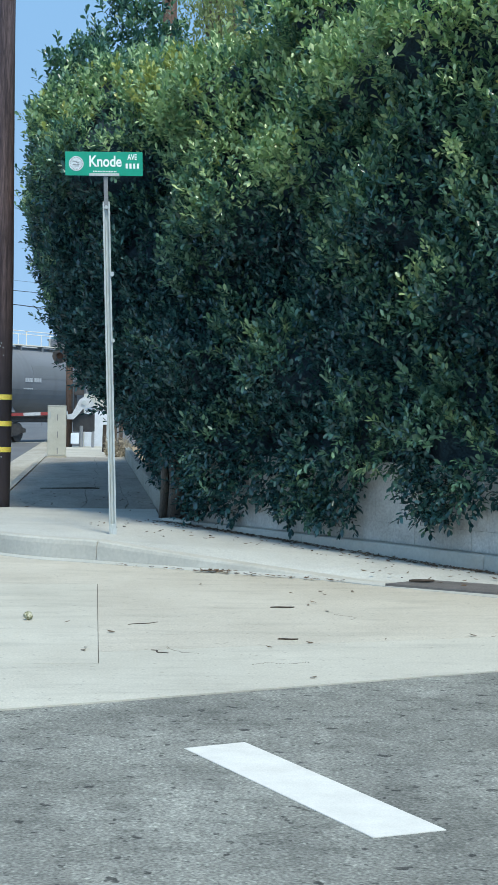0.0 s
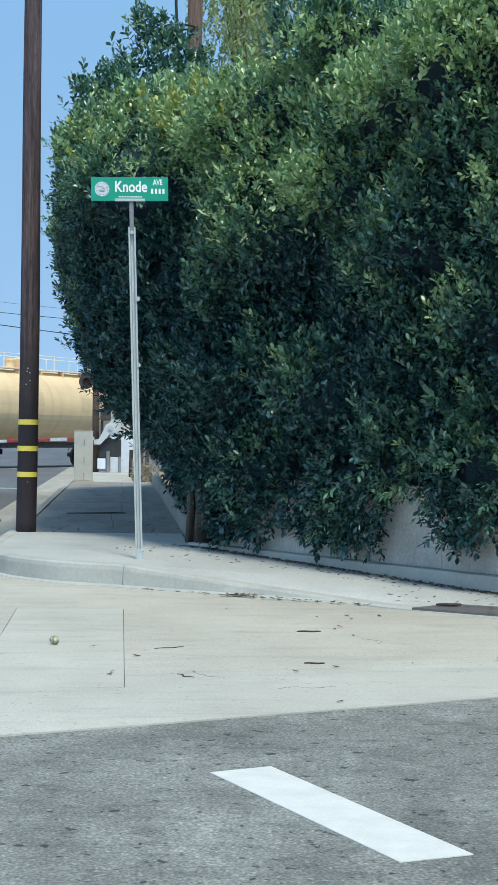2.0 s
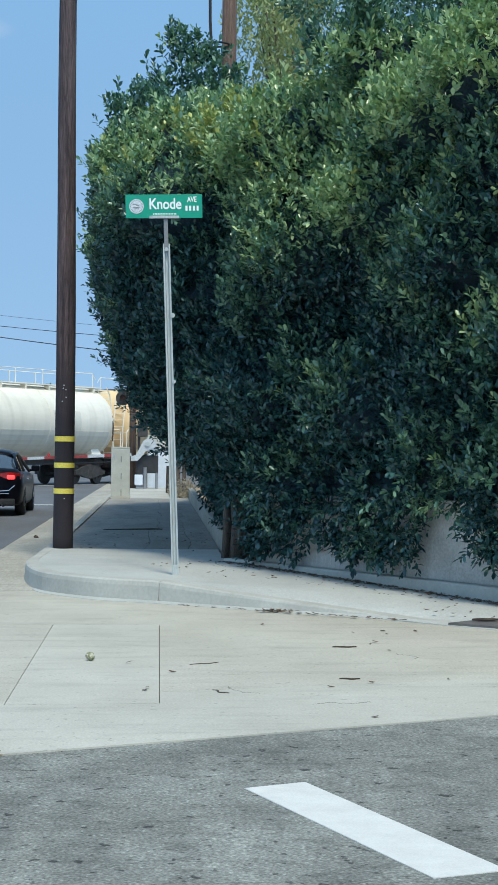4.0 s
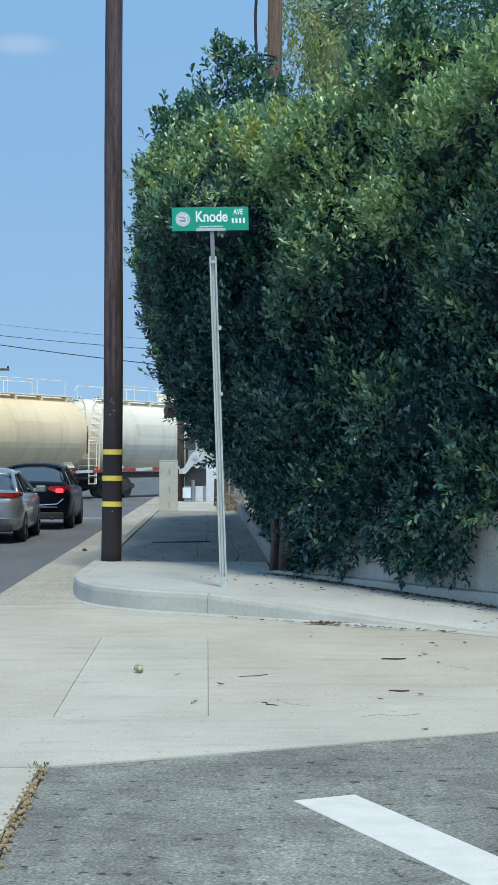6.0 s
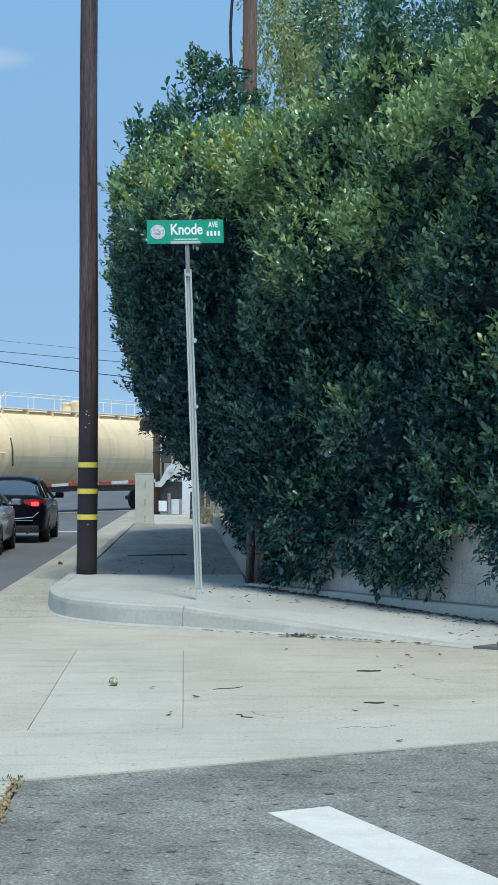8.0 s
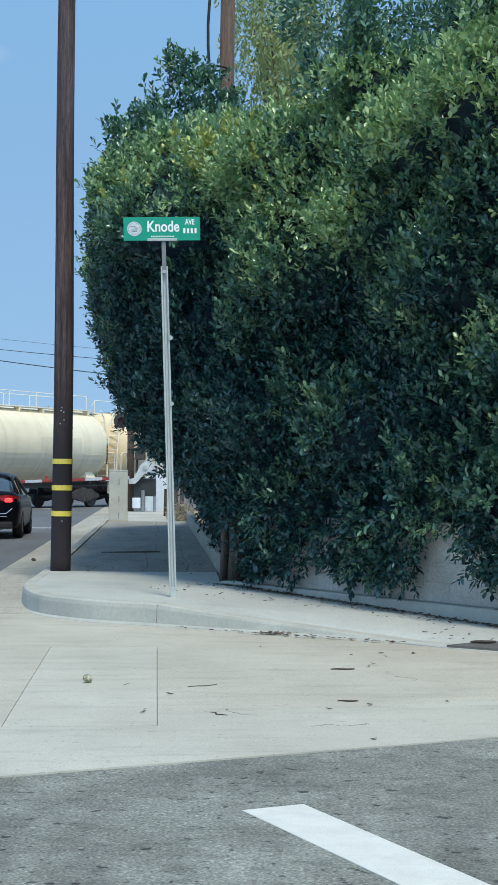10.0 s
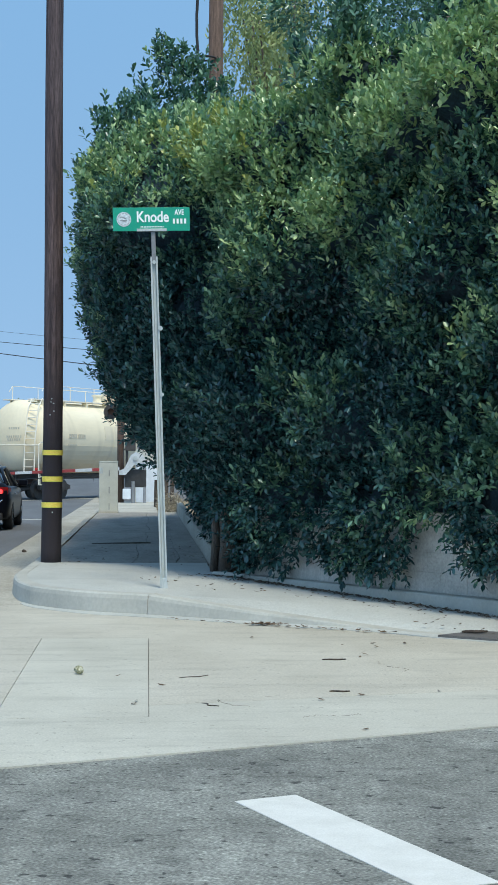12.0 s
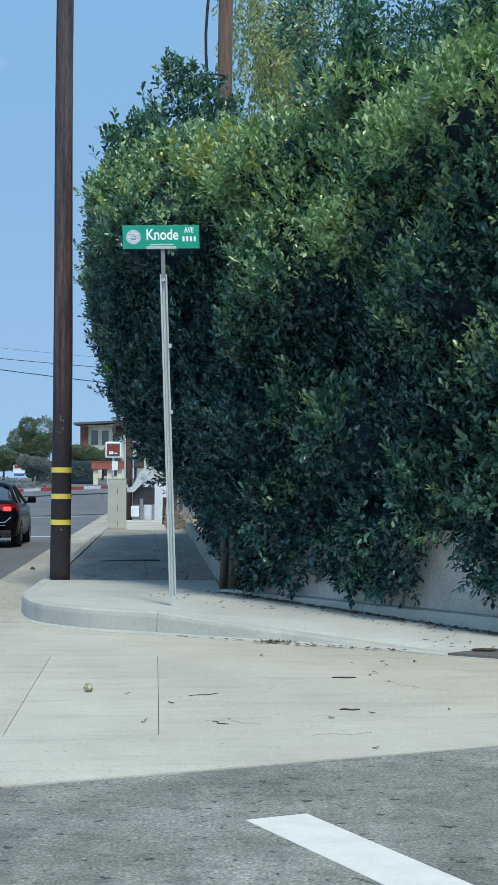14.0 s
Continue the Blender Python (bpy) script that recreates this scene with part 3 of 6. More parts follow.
def build_wall():
    """Low garden wall in rendered block with a kerb at its foot."""
    wall = empty("garden_wall")
    tagged(wall, "low pale rendered block garden wall under the hedge", "wall", kind="structure")
    up = Vector((WALL_OUT.x, WALL_OUT.y, 0))
    L = 11.0
    base = Vector((WALL_A.x, WALL_A.y, 0))
    d = Vector((WALL_DIR.x, WALL_DIR.y, 0))
    n = -up
    for i in range(4):
        a, b = i * L / 4, (i + 1) * L / 4 - 0.006
        bm = bmesh.new()
        rings = []
        for s in (a, b):
            p = base + d * s
            rings.append([tuple(p + n * o + Vector((0, 0, z))) for o, z in [(0, -0.02), (0, 0.19), (0.012, 0.205), (0.13, 0.205), (0.13, -0.02)]])
        loft(bm, rings)
        part("edging", bm, M_KERB, wall, "smooth grey concrete edging")
    course, length = 0.195, 0.40
    me = None
    for row in range(4):
        s = 0.8 - (0.2 if row % 2 else 0)
        while s < L - 0.4:
            if me is None:
                bm = bmesh.new()
                box(bm, 0, 0, 0, length - 0.003, 0.19, course - 0.0025, 0.002)
                me = mesh_from("block", bm, M_WALL)
            ob = new("block", me)
            ob.parent = wall
            p = base + d * (s + length / 2) + n * (0.215 + random.uniform(-0.0012, 0.0012))
            ob.matrix_basis = pose(p.x, p.y, 0.21 + course * (row + 0.5), 0, 0, math.degrees(math.atan2(d.y, d.x)))
            s += length
    bm = bmesh.new()
    rings = []
    for s in (0.62, L):
        p = base + d * s
        rings.append([tuple(p + n * o + Vector((0, 0, z))) for o, z in [(0.133, 0.0), (0.133, 0.985), (0.297, 0.985), (0.297, 0.0)]])
    loft(bm, rings)
    part("mortar", bm, M_WALL, wall)
    # lower run along the far sidewalk
    low = empty("side_wall")
    tagged(low, "low pale concrete edge wall beside the sidewalk", "wall", kind="structure")
    bm = bmesh.new()
    for y in range(21, 47, 3):
        box(bm, 0.885, y + 1.5, 0.2, 0.15, 2.99, 0.42, 0.02)
    part("edge_block", bm, M_GUTTER, low)


# ---------- hedge ----------
def plan_point(u):
    """Along the hedge's foot: u < 0 runs back beside the sidewalk, u > 0 along the wall. Gives the point and the way out of the hedge."""
    if u < -0.9:
        return Vector((0.75, 19.55 - u)), Vector((-1, 0))
    if u > 0.9:
        return WALL_A + WALL_DIR * u, WALL_OUT
    t = (u + 0.9) / 1.8
    a, b, c = Vector((0.75, 20.45)), Vector((0.75, 19.55)), WALL_A + WALL_DIR * 0.9
    p = a * (1 - t) ** 2 + b * 2 * t * (1 - t) + c * t * t
    n = Vector((-1, 0)).lerp(WALL_OUT, t).normalized()
    return p, n


def interp(x, xs, ys):
    return float(np.interp(x, xs, ys))


def hedge_top(u):
    return interp(u, [-26, -22, -17, -12, -6, -3.6, -2.4, -1.2, 0, 1.2, 2, 2.6, 3.0, 3.35, 3.8, 4.3, 4.9, 5.6, 7, 11], [2.6, 3.2, 6.0, 6.1, 6.2, 6.25, 6.05, 5.65, 5.45, 5.4, 5.55, 5.7, 5.95, 5.65, 5.5, 5.65, 5.95, 6.2, 6.4, 6.4]) \
        + 0.16 * noise.noise((u * 1.3, 3.1, 0)) + 0.12 * noise.noise((u * 4.3, 8, 0))


# the larger bosses of the clipped face: place along the hedge, height, radius, share of pale young leaves, higher on
# sunlit clumps
BOSSES = [(3.05, 3.85, 0.52, 0.75), (5.0, 4.75, 0.62, 0.7), (4.0, 4.6, 0.55, 0.5), (2.95, 5.5, 0.45, 0.65), (1.35, 4.9, 0.72, 0.55), (5.3, 2.45, 0.5, 0.6),
          (2.5, 1.8, 0.55, 0.3), (3.9, 1.4, 0.4, 0.25), (1.8, 3.5, 0.7, 0.45), (-1.5, 5.2, 0.75, 0.45), (0.2, 5.3, 0.6, 0.8), (-0.6, 4.35, 0.6, 0.3), (0.95, 1.9, 0.6, 0.12), (4.5, 3.3, 0.6, 0.3)]
# hollows between them: place along the hedge, height, half width, half height, depth
HOLLOWS = [(0.15, 3.8, 0.40, 0.75, 0.34), (2.5, 4.45, 0.35, 0.4, 0.3), (4.1, 5.25, 0.3, 0.35, 0.3), (3.9, 3.75, 0.35, 0.4, 0.28), (1.3, 2.5, 0.4, 0.4, 0.2), (2.7, 2.75, 0.35, 0.5, 0.22), (-0.9, 3.55, 0.35, 0.35, 0.2)]
CELL = 0.46


@functools.lru_cache(maxsize=None)
def small_boss(i, j):
    """A small boss of the hedge's face in one cell of a loose net: place, height, radius, push and share of light young
    leaves.
    """
    r = random.Random(i * 7919 + j * 104729 + 17)
    return ((i + r.uniform(0.05, 0.95)) * CELL, (j + r.uniform(0.05, 0.95)) * CELL, r.uniform(0.2, 0.42), r.uniform(0.05, 0.3), r.random() ** 2 * 0.6)


def boss_at(u, z):
    """How far the bosses push the face out, and how light the leaves are there."""
    push, light_share = 0.0, 0.0
    for bu, bz, r, fresh in BOSSES:
        du, dz = (u - bu) / r, (z - bz) / r
        d = du * du + (dz * 1.5 if dz < 0 else dz * 0.85) ** 2
        if d < 1:
            h = 0.5 * (1 - d) ** 0.6
            if h > push:
                push, light_share = h, fresh
    i0, j0 = int(math.floor(u / CELL)), int(math.floor(z / CELL))
    for i in (i0 - 1, i0, i0 + 1):
        for j in (j0 - 1, j0, j0 + 1):
            bu, bz, r, h0, fresh = small_boss(i, j)
            du, dz = (u - bu) / r, (z - bz) / r
            d = du * du + (dz * 1.6 if dz < 0 else dz * 0.8) ** 2
            if d < 1:
                h = h0 * (1 - d) ** 0.6
                if h > push:
                    push, light_share = h, max(fresh, light_share * 0.8)
    for hu, hz, a, b, depth in HOLLOWS:
        push -= depth * math.exp(-((u - hu) / a) ** 2 - ((z - hz) / b) ** 2)
    return push, light_share


def hedge_offset(u, z, top):
    side = interp(z, [0.2, 0.6, 1.0, 1.25, 1.46, 1.74, 2.04, 2.41, 2.75, 3.3, 3.9, 4.3, 4.8, 5.4, 5.75, 6.3], [-0.35, -0.32, -0.12, 0.16, 0.42, 0.64, 0.84, 1.06, 1.15, 1.31, 1.37, 1.48, 1.47, 1.28, 1.06, 0.5])
    # The far upper overhang is unseen, pushed out to shade the sidewalk.
    far = interp(u, [-8, -3.5], [1, 0])
    side += far * interp(z, [1.0, 2.2, 3.2, 4.0], [-0.2, -0.45, 0.0, 0.22])
    side -= interp(u, [-24, -17], [1.3, 0]) * interp(z, [1.0, 2.5], [0, 1])
    front = interp(z, [0.2, 0.5, 0.8, 1.2, 2.0, 3.5, 5.0, 6.0], [0.0, 0.02, 0.04, 0.09, 0.17, 0.34, 0.42, 0.25])
    t = min(max((u + 2.0) / 2.6, 0), 1)
    t = t * t * (3 - 2 * t)
    o = side * (1 - t) + front * t
    if top - z < 0.8:
        o -= (1 - max(top - z, 0) / 0.8) ** 2.0 * 0.7
    k = interp(z, [0.3, 1.2], [0.3, 1.0])
    o += k * (0.22 * noise.noise((u * 0.9, z * 0.9, 1.7)) + 0.16 * noise.noise((u * 1.9, z * 1.7, 5.0)) + 0.12 * noise.noise((u * 5.0, z * 4.6, 9.0)) + boss_at(u, z)[0] - 0.1)
    return o


def hedge_bottom(u):
    if u < 0:
        return interp(u, [-26, -6, -2, -1.4, -0.9, 0], [0.4, 0.5, 0.5, 0.7, 1.05, 1.05])
    return interp(u, [0, 0.25, 0.6, 1, 1.4, 2, 2.8, 3.1, 3.55, 3.75, 4.05, 4.35, 4.55, 4.9, 5.15, 5.4, 6, 8], [1.05, 0.85, 0.3, 0.24, 0.36, 0.5, 0.4, 0.34, 0.38, 0.95, 1.0, 0.92, 0.52, 0.45, 0.55, 0.78, 0.7, 0.65]) + 0.1 * noise.noise((u * 5.1, 0.7, 2.2))


def hedge_point(u, z, top, inset_by=0.0):
    p, n = plan_point(u)
    o = hedge_offset(u, z, top) - inset_by
    return Vector((p.x + n.x * o, p.y + n.y * o, z))


LEAF = np.array([(0, 0, 0), (-0.40, 0.32, 0.12), (-0.48, 0.68, 0.14), (0, 1, -0.06), (0.48, 0.68, 0.14), (0.40, 0.32, 0.12)])


def leaf_mesh(name, leaves, mat):
    """One mesh of folded leaves. leaves: rows of base, direction, side, length, width."""
    n = len(leaves)
    base = np.array([l[0] for l in leaves])
    d = np.array([l[1] for l in leaves])
    s = np.array([l[2] for l in leaves])
    ln = np.array([l[3] for l in leaves])[:, None]
    wd = np.array([l[4] for l in leaves])[:, None]
    d /= np.linalg.norm(d, axis=1)[:, None]
    s -= d * np.sum(s * d, axis=1)[:, None]
    s /= np.linalg.norm(s, axis=1)[:, None] + 1e-9
    up = np.cross(s, d)
    co = np.zeros((n, 6, 3))
    for k, (a, b, c) in enumerate(LEAF):
        co[:, k] = base + s * (a * wd) + d * (b * ln) + up * (c * wd)
    idx = np.arange(n)[:, None] * 6
    quads = np.concatenate([idx + np.array([[0, 3, 2, 1]]), idx + np.array([[0, 5, 4, 3]])], axis=1).reshape(-1)
    me = bpy.data.meshes.new(name)
    me.vertices.add(n * 6)
    me.vertices.foreach_set("co", co.reshape(-1))
    me.loops.add(n * 8)
    me.loops.foreach_set("vertex_index", quads.astype(np.int32))
    me.polygons.add(n * 2)
    me.polygons.foreach_set("loop_start", np.arange(0, n * 8, 4, dtype=np.int32))
    me.update(calc_edges=True)
    me.materials.append(mat)
    return me


def sprig(leaves, base, way, length, count, size, rng, droop=0.0):
    """A twig's leaves, alternating round it and closing up towards its tip."""
    way = way / (np.linalg.norm(way) + 1e-9)
    ref = np.array((0, 0, 1.0)) if abs(way[2]) < 0.9 else np.array((1.0, 0, 0))
    a = np.cross(way, ref)
    a /= np.linalg.norm(a)
    b = np.cross(way, a)
    ang = rng.uniform(0, 6.28)
    for k in range(count):
        t = (k + 0.6) / count
        ang += 2.4
        out = a * math.cos(ang) + b * math.sin(ang)
        d = way * (0.35 + 0.75 * t) + out * (1.0 - 0.4 * t) + np.array((0, 0, 0.15 - droop)) + rng.normal(0, 0.22, 3)
        side = np.cross(d, np.array((0, 0, 1.0))) + rng.normal(0, 0.5, 3)
        L = size * rng.uniform(0.65, 1.25)
        leaves.append((base + way * length * t, d, side, L, L * rng.uniform(0.40, 0.54)))


def build_hedge():
    rng = np.random.default_rng(11)
    hedge = empty("hedge", pose(0.75, 19.55, 0))
    inv = np.array((0.75, 19.55, 0.0))
    tagged(hedge, "tall dense glossy dark green ficus hedge overhanging the sidewalk", "hedge")
    # Inner hull without twigs; its near-black colour stands for deep shade.
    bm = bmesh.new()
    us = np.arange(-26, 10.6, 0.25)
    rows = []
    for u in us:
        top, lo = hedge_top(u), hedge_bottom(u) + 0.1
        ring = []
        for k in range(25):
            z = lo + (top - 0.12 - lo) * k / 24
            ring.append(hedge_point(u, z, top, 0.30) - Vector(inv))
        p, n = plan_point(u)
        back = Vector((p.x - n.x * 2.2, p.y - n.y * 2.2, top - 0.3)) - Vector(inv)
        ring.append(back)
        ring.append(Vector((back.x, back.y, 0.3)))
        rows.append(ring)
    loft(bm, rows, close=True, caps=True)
    part("branches_core", bm, M_CORE, hedge, "near-black hull inside the hedge, coloured as its shade", smooth=True)
    old, mid, young, gold = [], [], [], []

    # Leaf tone by place: shade low and at the left, sunlight high up.
    def leaf_lightness(u, z):
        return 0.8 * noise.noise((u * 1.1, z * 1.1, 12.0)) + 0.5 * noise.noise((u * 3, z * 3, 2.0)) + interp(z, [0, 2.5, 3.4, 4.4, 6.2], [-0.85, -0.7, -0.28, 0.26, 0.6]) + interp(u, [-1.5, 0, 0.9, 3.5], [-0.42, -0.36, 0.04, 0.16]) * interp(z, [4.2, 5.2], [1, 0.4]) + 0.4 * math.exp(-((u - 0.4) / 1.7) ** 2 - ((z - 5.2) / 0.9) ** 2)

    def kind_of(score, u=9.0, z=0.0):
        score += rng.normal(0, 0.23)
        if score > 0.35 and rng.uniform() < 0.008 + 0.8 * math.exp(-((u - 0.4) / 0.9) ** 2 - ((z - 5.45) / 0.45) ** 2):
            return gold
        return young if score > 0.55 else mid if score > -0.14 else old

    for u0 in np.arange(-26, 8.6, 0.1):
        dens = 150 if u0 > -5 else 30 if u0 > -12 else 10
        for _ in range(dens):
            u = u0 + rng.uniform(0, 0.1)
            top, lo = hedge_top(u), hedge_bottom(u)
            z = lo + (top - lo) * rng.uniform(0, 1)
            slope = (hedge_offset(u, z + 0.09, top) - hedge_offset(u, z - 0.09, top)) / 0.18
            if slope > 0.9 and rng.uniform() < 0.3:      # leaves left out under a boss, so the dark core shows as shade
                continue
            out = rng.uniform(0, 1) ** 2
            p = np.array(hedge_point(u, z, top, 0.17 - 0.26 * out))
            _, n = plan_point(u)
            high = (z - lo) / (top - lo)
            rise = 0.75 + 0.6 * high - 0.35 * min(max(slope, -1.5), 1.5) if z > 1.1 else -0.3
            way = np.array((n.x, n.y, 0)) * 0.6 + np.array((0, 0, rise)) + rng.normal(0, 0.62, 3)
            # Undersides score darker and boss tops lighter, as shade and sun would fall.
            sprig(kind_of(leaf_lightness(u, z) + 0.9 * boss_at(u, z)[1] - 0.4 * max(slope, 0) + 0.3 * out, u, z), p - inv, way, rng.uniform(0.13, 0.27), int(rng.integers(8, 13)), 0.076, rng, 0.3 if z < 1.1 else 0.0)
    # the crown's upper side
    for u0 in np.arange(-9, 8.6, 0.1):
        for _ in range(26):
            u = u0 + rng.uniform(0, 0.1)
            top = hedge_top(u)
            q, n = plan_point(u)
            back = rng.uniform(-2.2, hedge_offset(u, top - 0.15, top))
            p = np.array((q.x + n.x * back, q.y + n.y * back, top - 0.18 + rng.uniform(-0.1, 0.16) + 0.2 * noise.noise((u * 1.5, back * 1.5, 3))))
            way = np.array((rng.normal(0, 0.45), rng.normal(0, 0.45), 1.0))
            sprig(kind_of(leaf_lightness(u, 6.0), u, 5.5), p - inv, way, rng.uniform(0.15, 0.3), 9, 0.092, rng)
    # loose shoots above the clipped outline
    for u, out, z0, hgt in [(-3.3, 0.62, 6.4, 0.85), (-3.1, 0.36, 6.3, 0.75), (-3.3, 0.2, 6.3, 0.7), (-3.5, 0.0, 6.3, 0.65), (-3.4, -0.2, 6.2, 0.5), (-2.9, 0.85, 6.0, 0.45), (-2.6, 1.15, 5.8, 0.45), (-2.5, 0.95, 5.8, 0.35), (-2.3, 1.32, 5.7, 0.3), (-2.2, 0.8, 5.8, 0.3),
                            (2.95, 0.2, 5.8, 0.45), (3.05, 0.3, 5.7, 0.5), (4.7, 0.2, 5.8, 0.5), (5.1, 0.3, 6.0, 0.5), (2.3, 0.3, 5.6, 0.25)]:
        q, n = plan_point(u)
        for k in range(int(30 + 40 * hgt)):
            t = rng.uniform(0, 1)
            c = np.array((q.x + n.x * out, q.y + n.y * out, z0 - 0.25 + (hgt + 0.25) * t))
            c[:2] += rng.normal(0, 0.13, 2) * (1.2 - 0.7 * t)
            sprig(kind_of(0.15), c - inv, np.array((rng.normal(0, 0.5), rng.normal(0, 0.5), 1.0)), 0.2, 9, 0.09, rng)
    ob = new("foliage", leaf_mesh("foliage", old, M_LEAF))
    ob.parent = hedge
    tagged(ob, "dark glossy mature leaves, hedge shade in their colour", kind="stuff")
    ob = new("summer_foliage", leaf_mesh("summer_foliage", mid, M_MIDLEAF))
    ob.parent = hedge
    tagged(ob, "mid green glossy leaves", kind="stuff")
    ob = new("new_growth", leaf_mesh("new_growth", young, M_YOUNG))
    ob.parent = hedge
    tagged(ob, "light yellow-green young leaves, sunlight in their colour", kind="stuff")
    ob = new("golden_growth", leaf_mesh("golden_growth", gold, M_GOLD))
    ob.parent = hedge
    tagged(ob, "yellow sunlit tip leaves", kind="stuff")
    # stems that show at the corner
    for x, y, r, h in [(0.80, 20.2, 0.06, 1.3), (0.93, 19.85, 0.11, 1.2)]:
        bm = bmesh.new()
        tube(bm, [(x - inv[0], y - inv[1], 0.08), (x - inv[0] + 0.02, y - inv[1], 0.6), (x - inv[0] - 0.03, y - inv[1] + 0.1, h)], r, 9, radii=[r, r * 0.85, r * 0.7])
        part("stem", bm, M_BARK, hedge, smooth=True)


# ---------- poles and sign ----------
def build_utility_pole():
    pole = empty("utility_pole", pose(-1.27, 21.98, 0.15, 0, 0.2, 0))
    tagged(pole, "dark brown wooden utility pole with yellow reflective bands", "utility pole")
    bm = bmesh.new()
    rings = []
    for k in range(30):
        z = -0.05 + 11.0 * (k / 29) ** 1.15
        r = 0.133 - 0.0027 * z
        rings.append([(r * (1 + 0.02 * noise.noise((math.cos(a) * 2, math.sin(a) * 2, z * 0.8))) * math.cos(a) + 0.012 * math.sin(z * 0.7), r * math.sin(a), z) for a in [i * math.tau / 20 for i in range(20)]])
    loft(bm, rings)
    part("shaft", bm, M_POLE, pole, smooth=True)
    for z in (0.775, 1.113, 1.458):
        bm = bmesh.new()
        r = 0.1385 - 0.0027 * z
        xo = 0.012 * math.sin(z * 0.7)
        tube(bm, [(xo, 0, z - 0.034), (xo, 0, z + 0.034)], r, 32)
        part("yellow_band", bm, M_YELLOW, pole, "yellow reflective band")
    for x, z in [(0.02, 0.68), (-0.01, 2.12), (0.025, 2.10), (0.0, 2.16), (0.03, 2.0), (-0.02, 1.95)]:
        bm = bmesh.new()
        tube(bm, [(x, -0.140, z), (x, -0.11, z)], 0.008, 8)
        part("nail_tag", bm, M_GALV, pole, "small bright metal tag")
    far = empty("utility_pole", pose(1.22, 32.0, 0.0, 0, 0.3, 0))
    tagged(far, "weathered brown wooden utility pole rising behind the hedge", "utility pole")
    bm = bmesh.new()
    tube(bm, [(0, 0, 0), (0, 0, 6), (0, 0, 12.5)], 0.16, 18, radii=[0.175, 0.155, 0.13])
    part("shaft", bm, M_POLE_FAR, far, smooth=True)
    bm = bmesh.new()
    pts = [(-0.35 + 0.03 * math.sin(k), -0.1, 8.1 + k * 0.4) for k in range(11)]
    tube(bm, pts, 0.028, 8)
    part("cable", bm, M_BLACK, far, "thick black service cable", smooth=True)
    bm = bmesh.new()
    tube(bm, [(-0.29 + 0.29 * math.cos(a), -0.1 + 0.2 * math.sin(a), 9.27) for a in [k * math.tau / 20 for k in range(21)]], 0.02, 6)
    part("standoff_ring", bm, M_BLACK, far, smooth=True)


def build_street_sign():
    sign = empty("street_sign", pose(0.165, 17.38, 0.153, 0, -2.0, 0))
    tagged(sign, "green street name blade on a thin galvanised post", "street sign")
    bm = bmesh.new()
    h = 3.47
    ring = [(-0.037, -0.018), (-0.020, -0.018), (-0.011, 0.014), (0.011, 0.014), (0.020, -0.018), (0.037, -0.018), (0.037, -0.008), (0.027, -0.008), (0.016, 0.024), (-0.016, 0.024), (-0.027, -0.008), (-0.037, -0.008)]
    loft(bm, [[(x, y, z) for x, y in ring] for z in (-0.1, h)])
    post = part("post", bm, M_GALV, sign, "galvanised channel post")
    bm = bmesh.new()
    box(bm, 0, 0.01, 0.06, 0.068, 0.05, 0.12, 0.006)
    part("ground_sleeve", bm, M_GALV, sign)
    bm = bmesh.new()
    box(bm, 0.0, 0.0, h + 0.10, 0.045, 0.05, 0.32, 0.008)
    part("bracket", bm, M_SHED, sign, "dull grey steel bracket")
    for z, x in ((h - 0.06, 0.0), (2.72, 0.045), (2.03, 0.04)):
        bm = bmesh.new()
        tube(bm, [(x, -0.035, z), (x, 0.02, z)], 0.024 if z == 2.72 else 0.020, 10)
        part("clamp", bm, M_GALV, sign, "bolted steel clamp")
    blade = empty("blade")
    blade.parent = sign
    blade.matrix_basis = pose(-0.014, -0.03, h + 0.388, 0, 0.4, 0) @ pose(0, 0, 0, 0, 0, 3)
    bm = bmesh.new()
    box(bm, 0, 0, 0, 0.80, 0.006, 0.246, 0.0025)
    part("panel", bm, M_GREEN, blade, "green reflective sheet")
    bm = bmesh.new()
    tube(bm, [(-0.287, -0.0035, 0.0), (-0.287, -0.0065, 0.0)], 0.076, 28)
    part("seal", bm, M_SEAL, blade, "round grey city seal")
    bm = bmesh.new()
    for k in range(24):
        a = k * math.tau / 24
        box(bm, -0.287 + 0.062 * math.cos(a), -0.007, 0.062 * math.sin(a), 0.007, 0.002, 0.007)
    part("seal_rim_marks", bm, M_SHED, blade, "ring of small grey marks")
    bm = bmesh.new()
    for x, w, z in [(-0.30, 0.05, 0.022), (-0.275, 0.03, 0.008), (-0.29, 0.07, -0.012), (-0.285, 0.05, -0.026)]:
        box(bm, x, -0.007, z, w, 0.002, 0.008)
    part("seal_drawing", bm, M_SHED, blade, "faint grey emblem in the seal")
    text_mesh("name_lettering", "Knode", 0.158, M_WHITE, blade, pose(0.012, -0.0045, 0.020, 90, 0, 0), 0.80)
    text_mesh("suffix_lettering", "AVE", 0.082, M_WHITE, blade, pose(0.292, -0.0045, 0.068, 90, 0, 0), 0.68)
    bm = bmesh.new()
    for k in range(4):
        box(bm, 0.292 + (k - 1.5) * 0.039, -0.0045, -0.022, 0.022, 0.002, 0.052)
    part("block_number_bars", bm, M_WHITE, blade, "white bars of a block number")
    bm = bmesh.new()
    for k in range(15):
        box(bm, -0.11 + k * 0.0165, -0.0045, -0.080, 0.010, 0.002, 0.014)
    part("small_lettering_bars", bm, M_WHITE, blade)
    bm = bmesh.new()
    box(bm, 0.0, -0.004, -0.113, 0.31, 0.02, 0.028, 0.003)
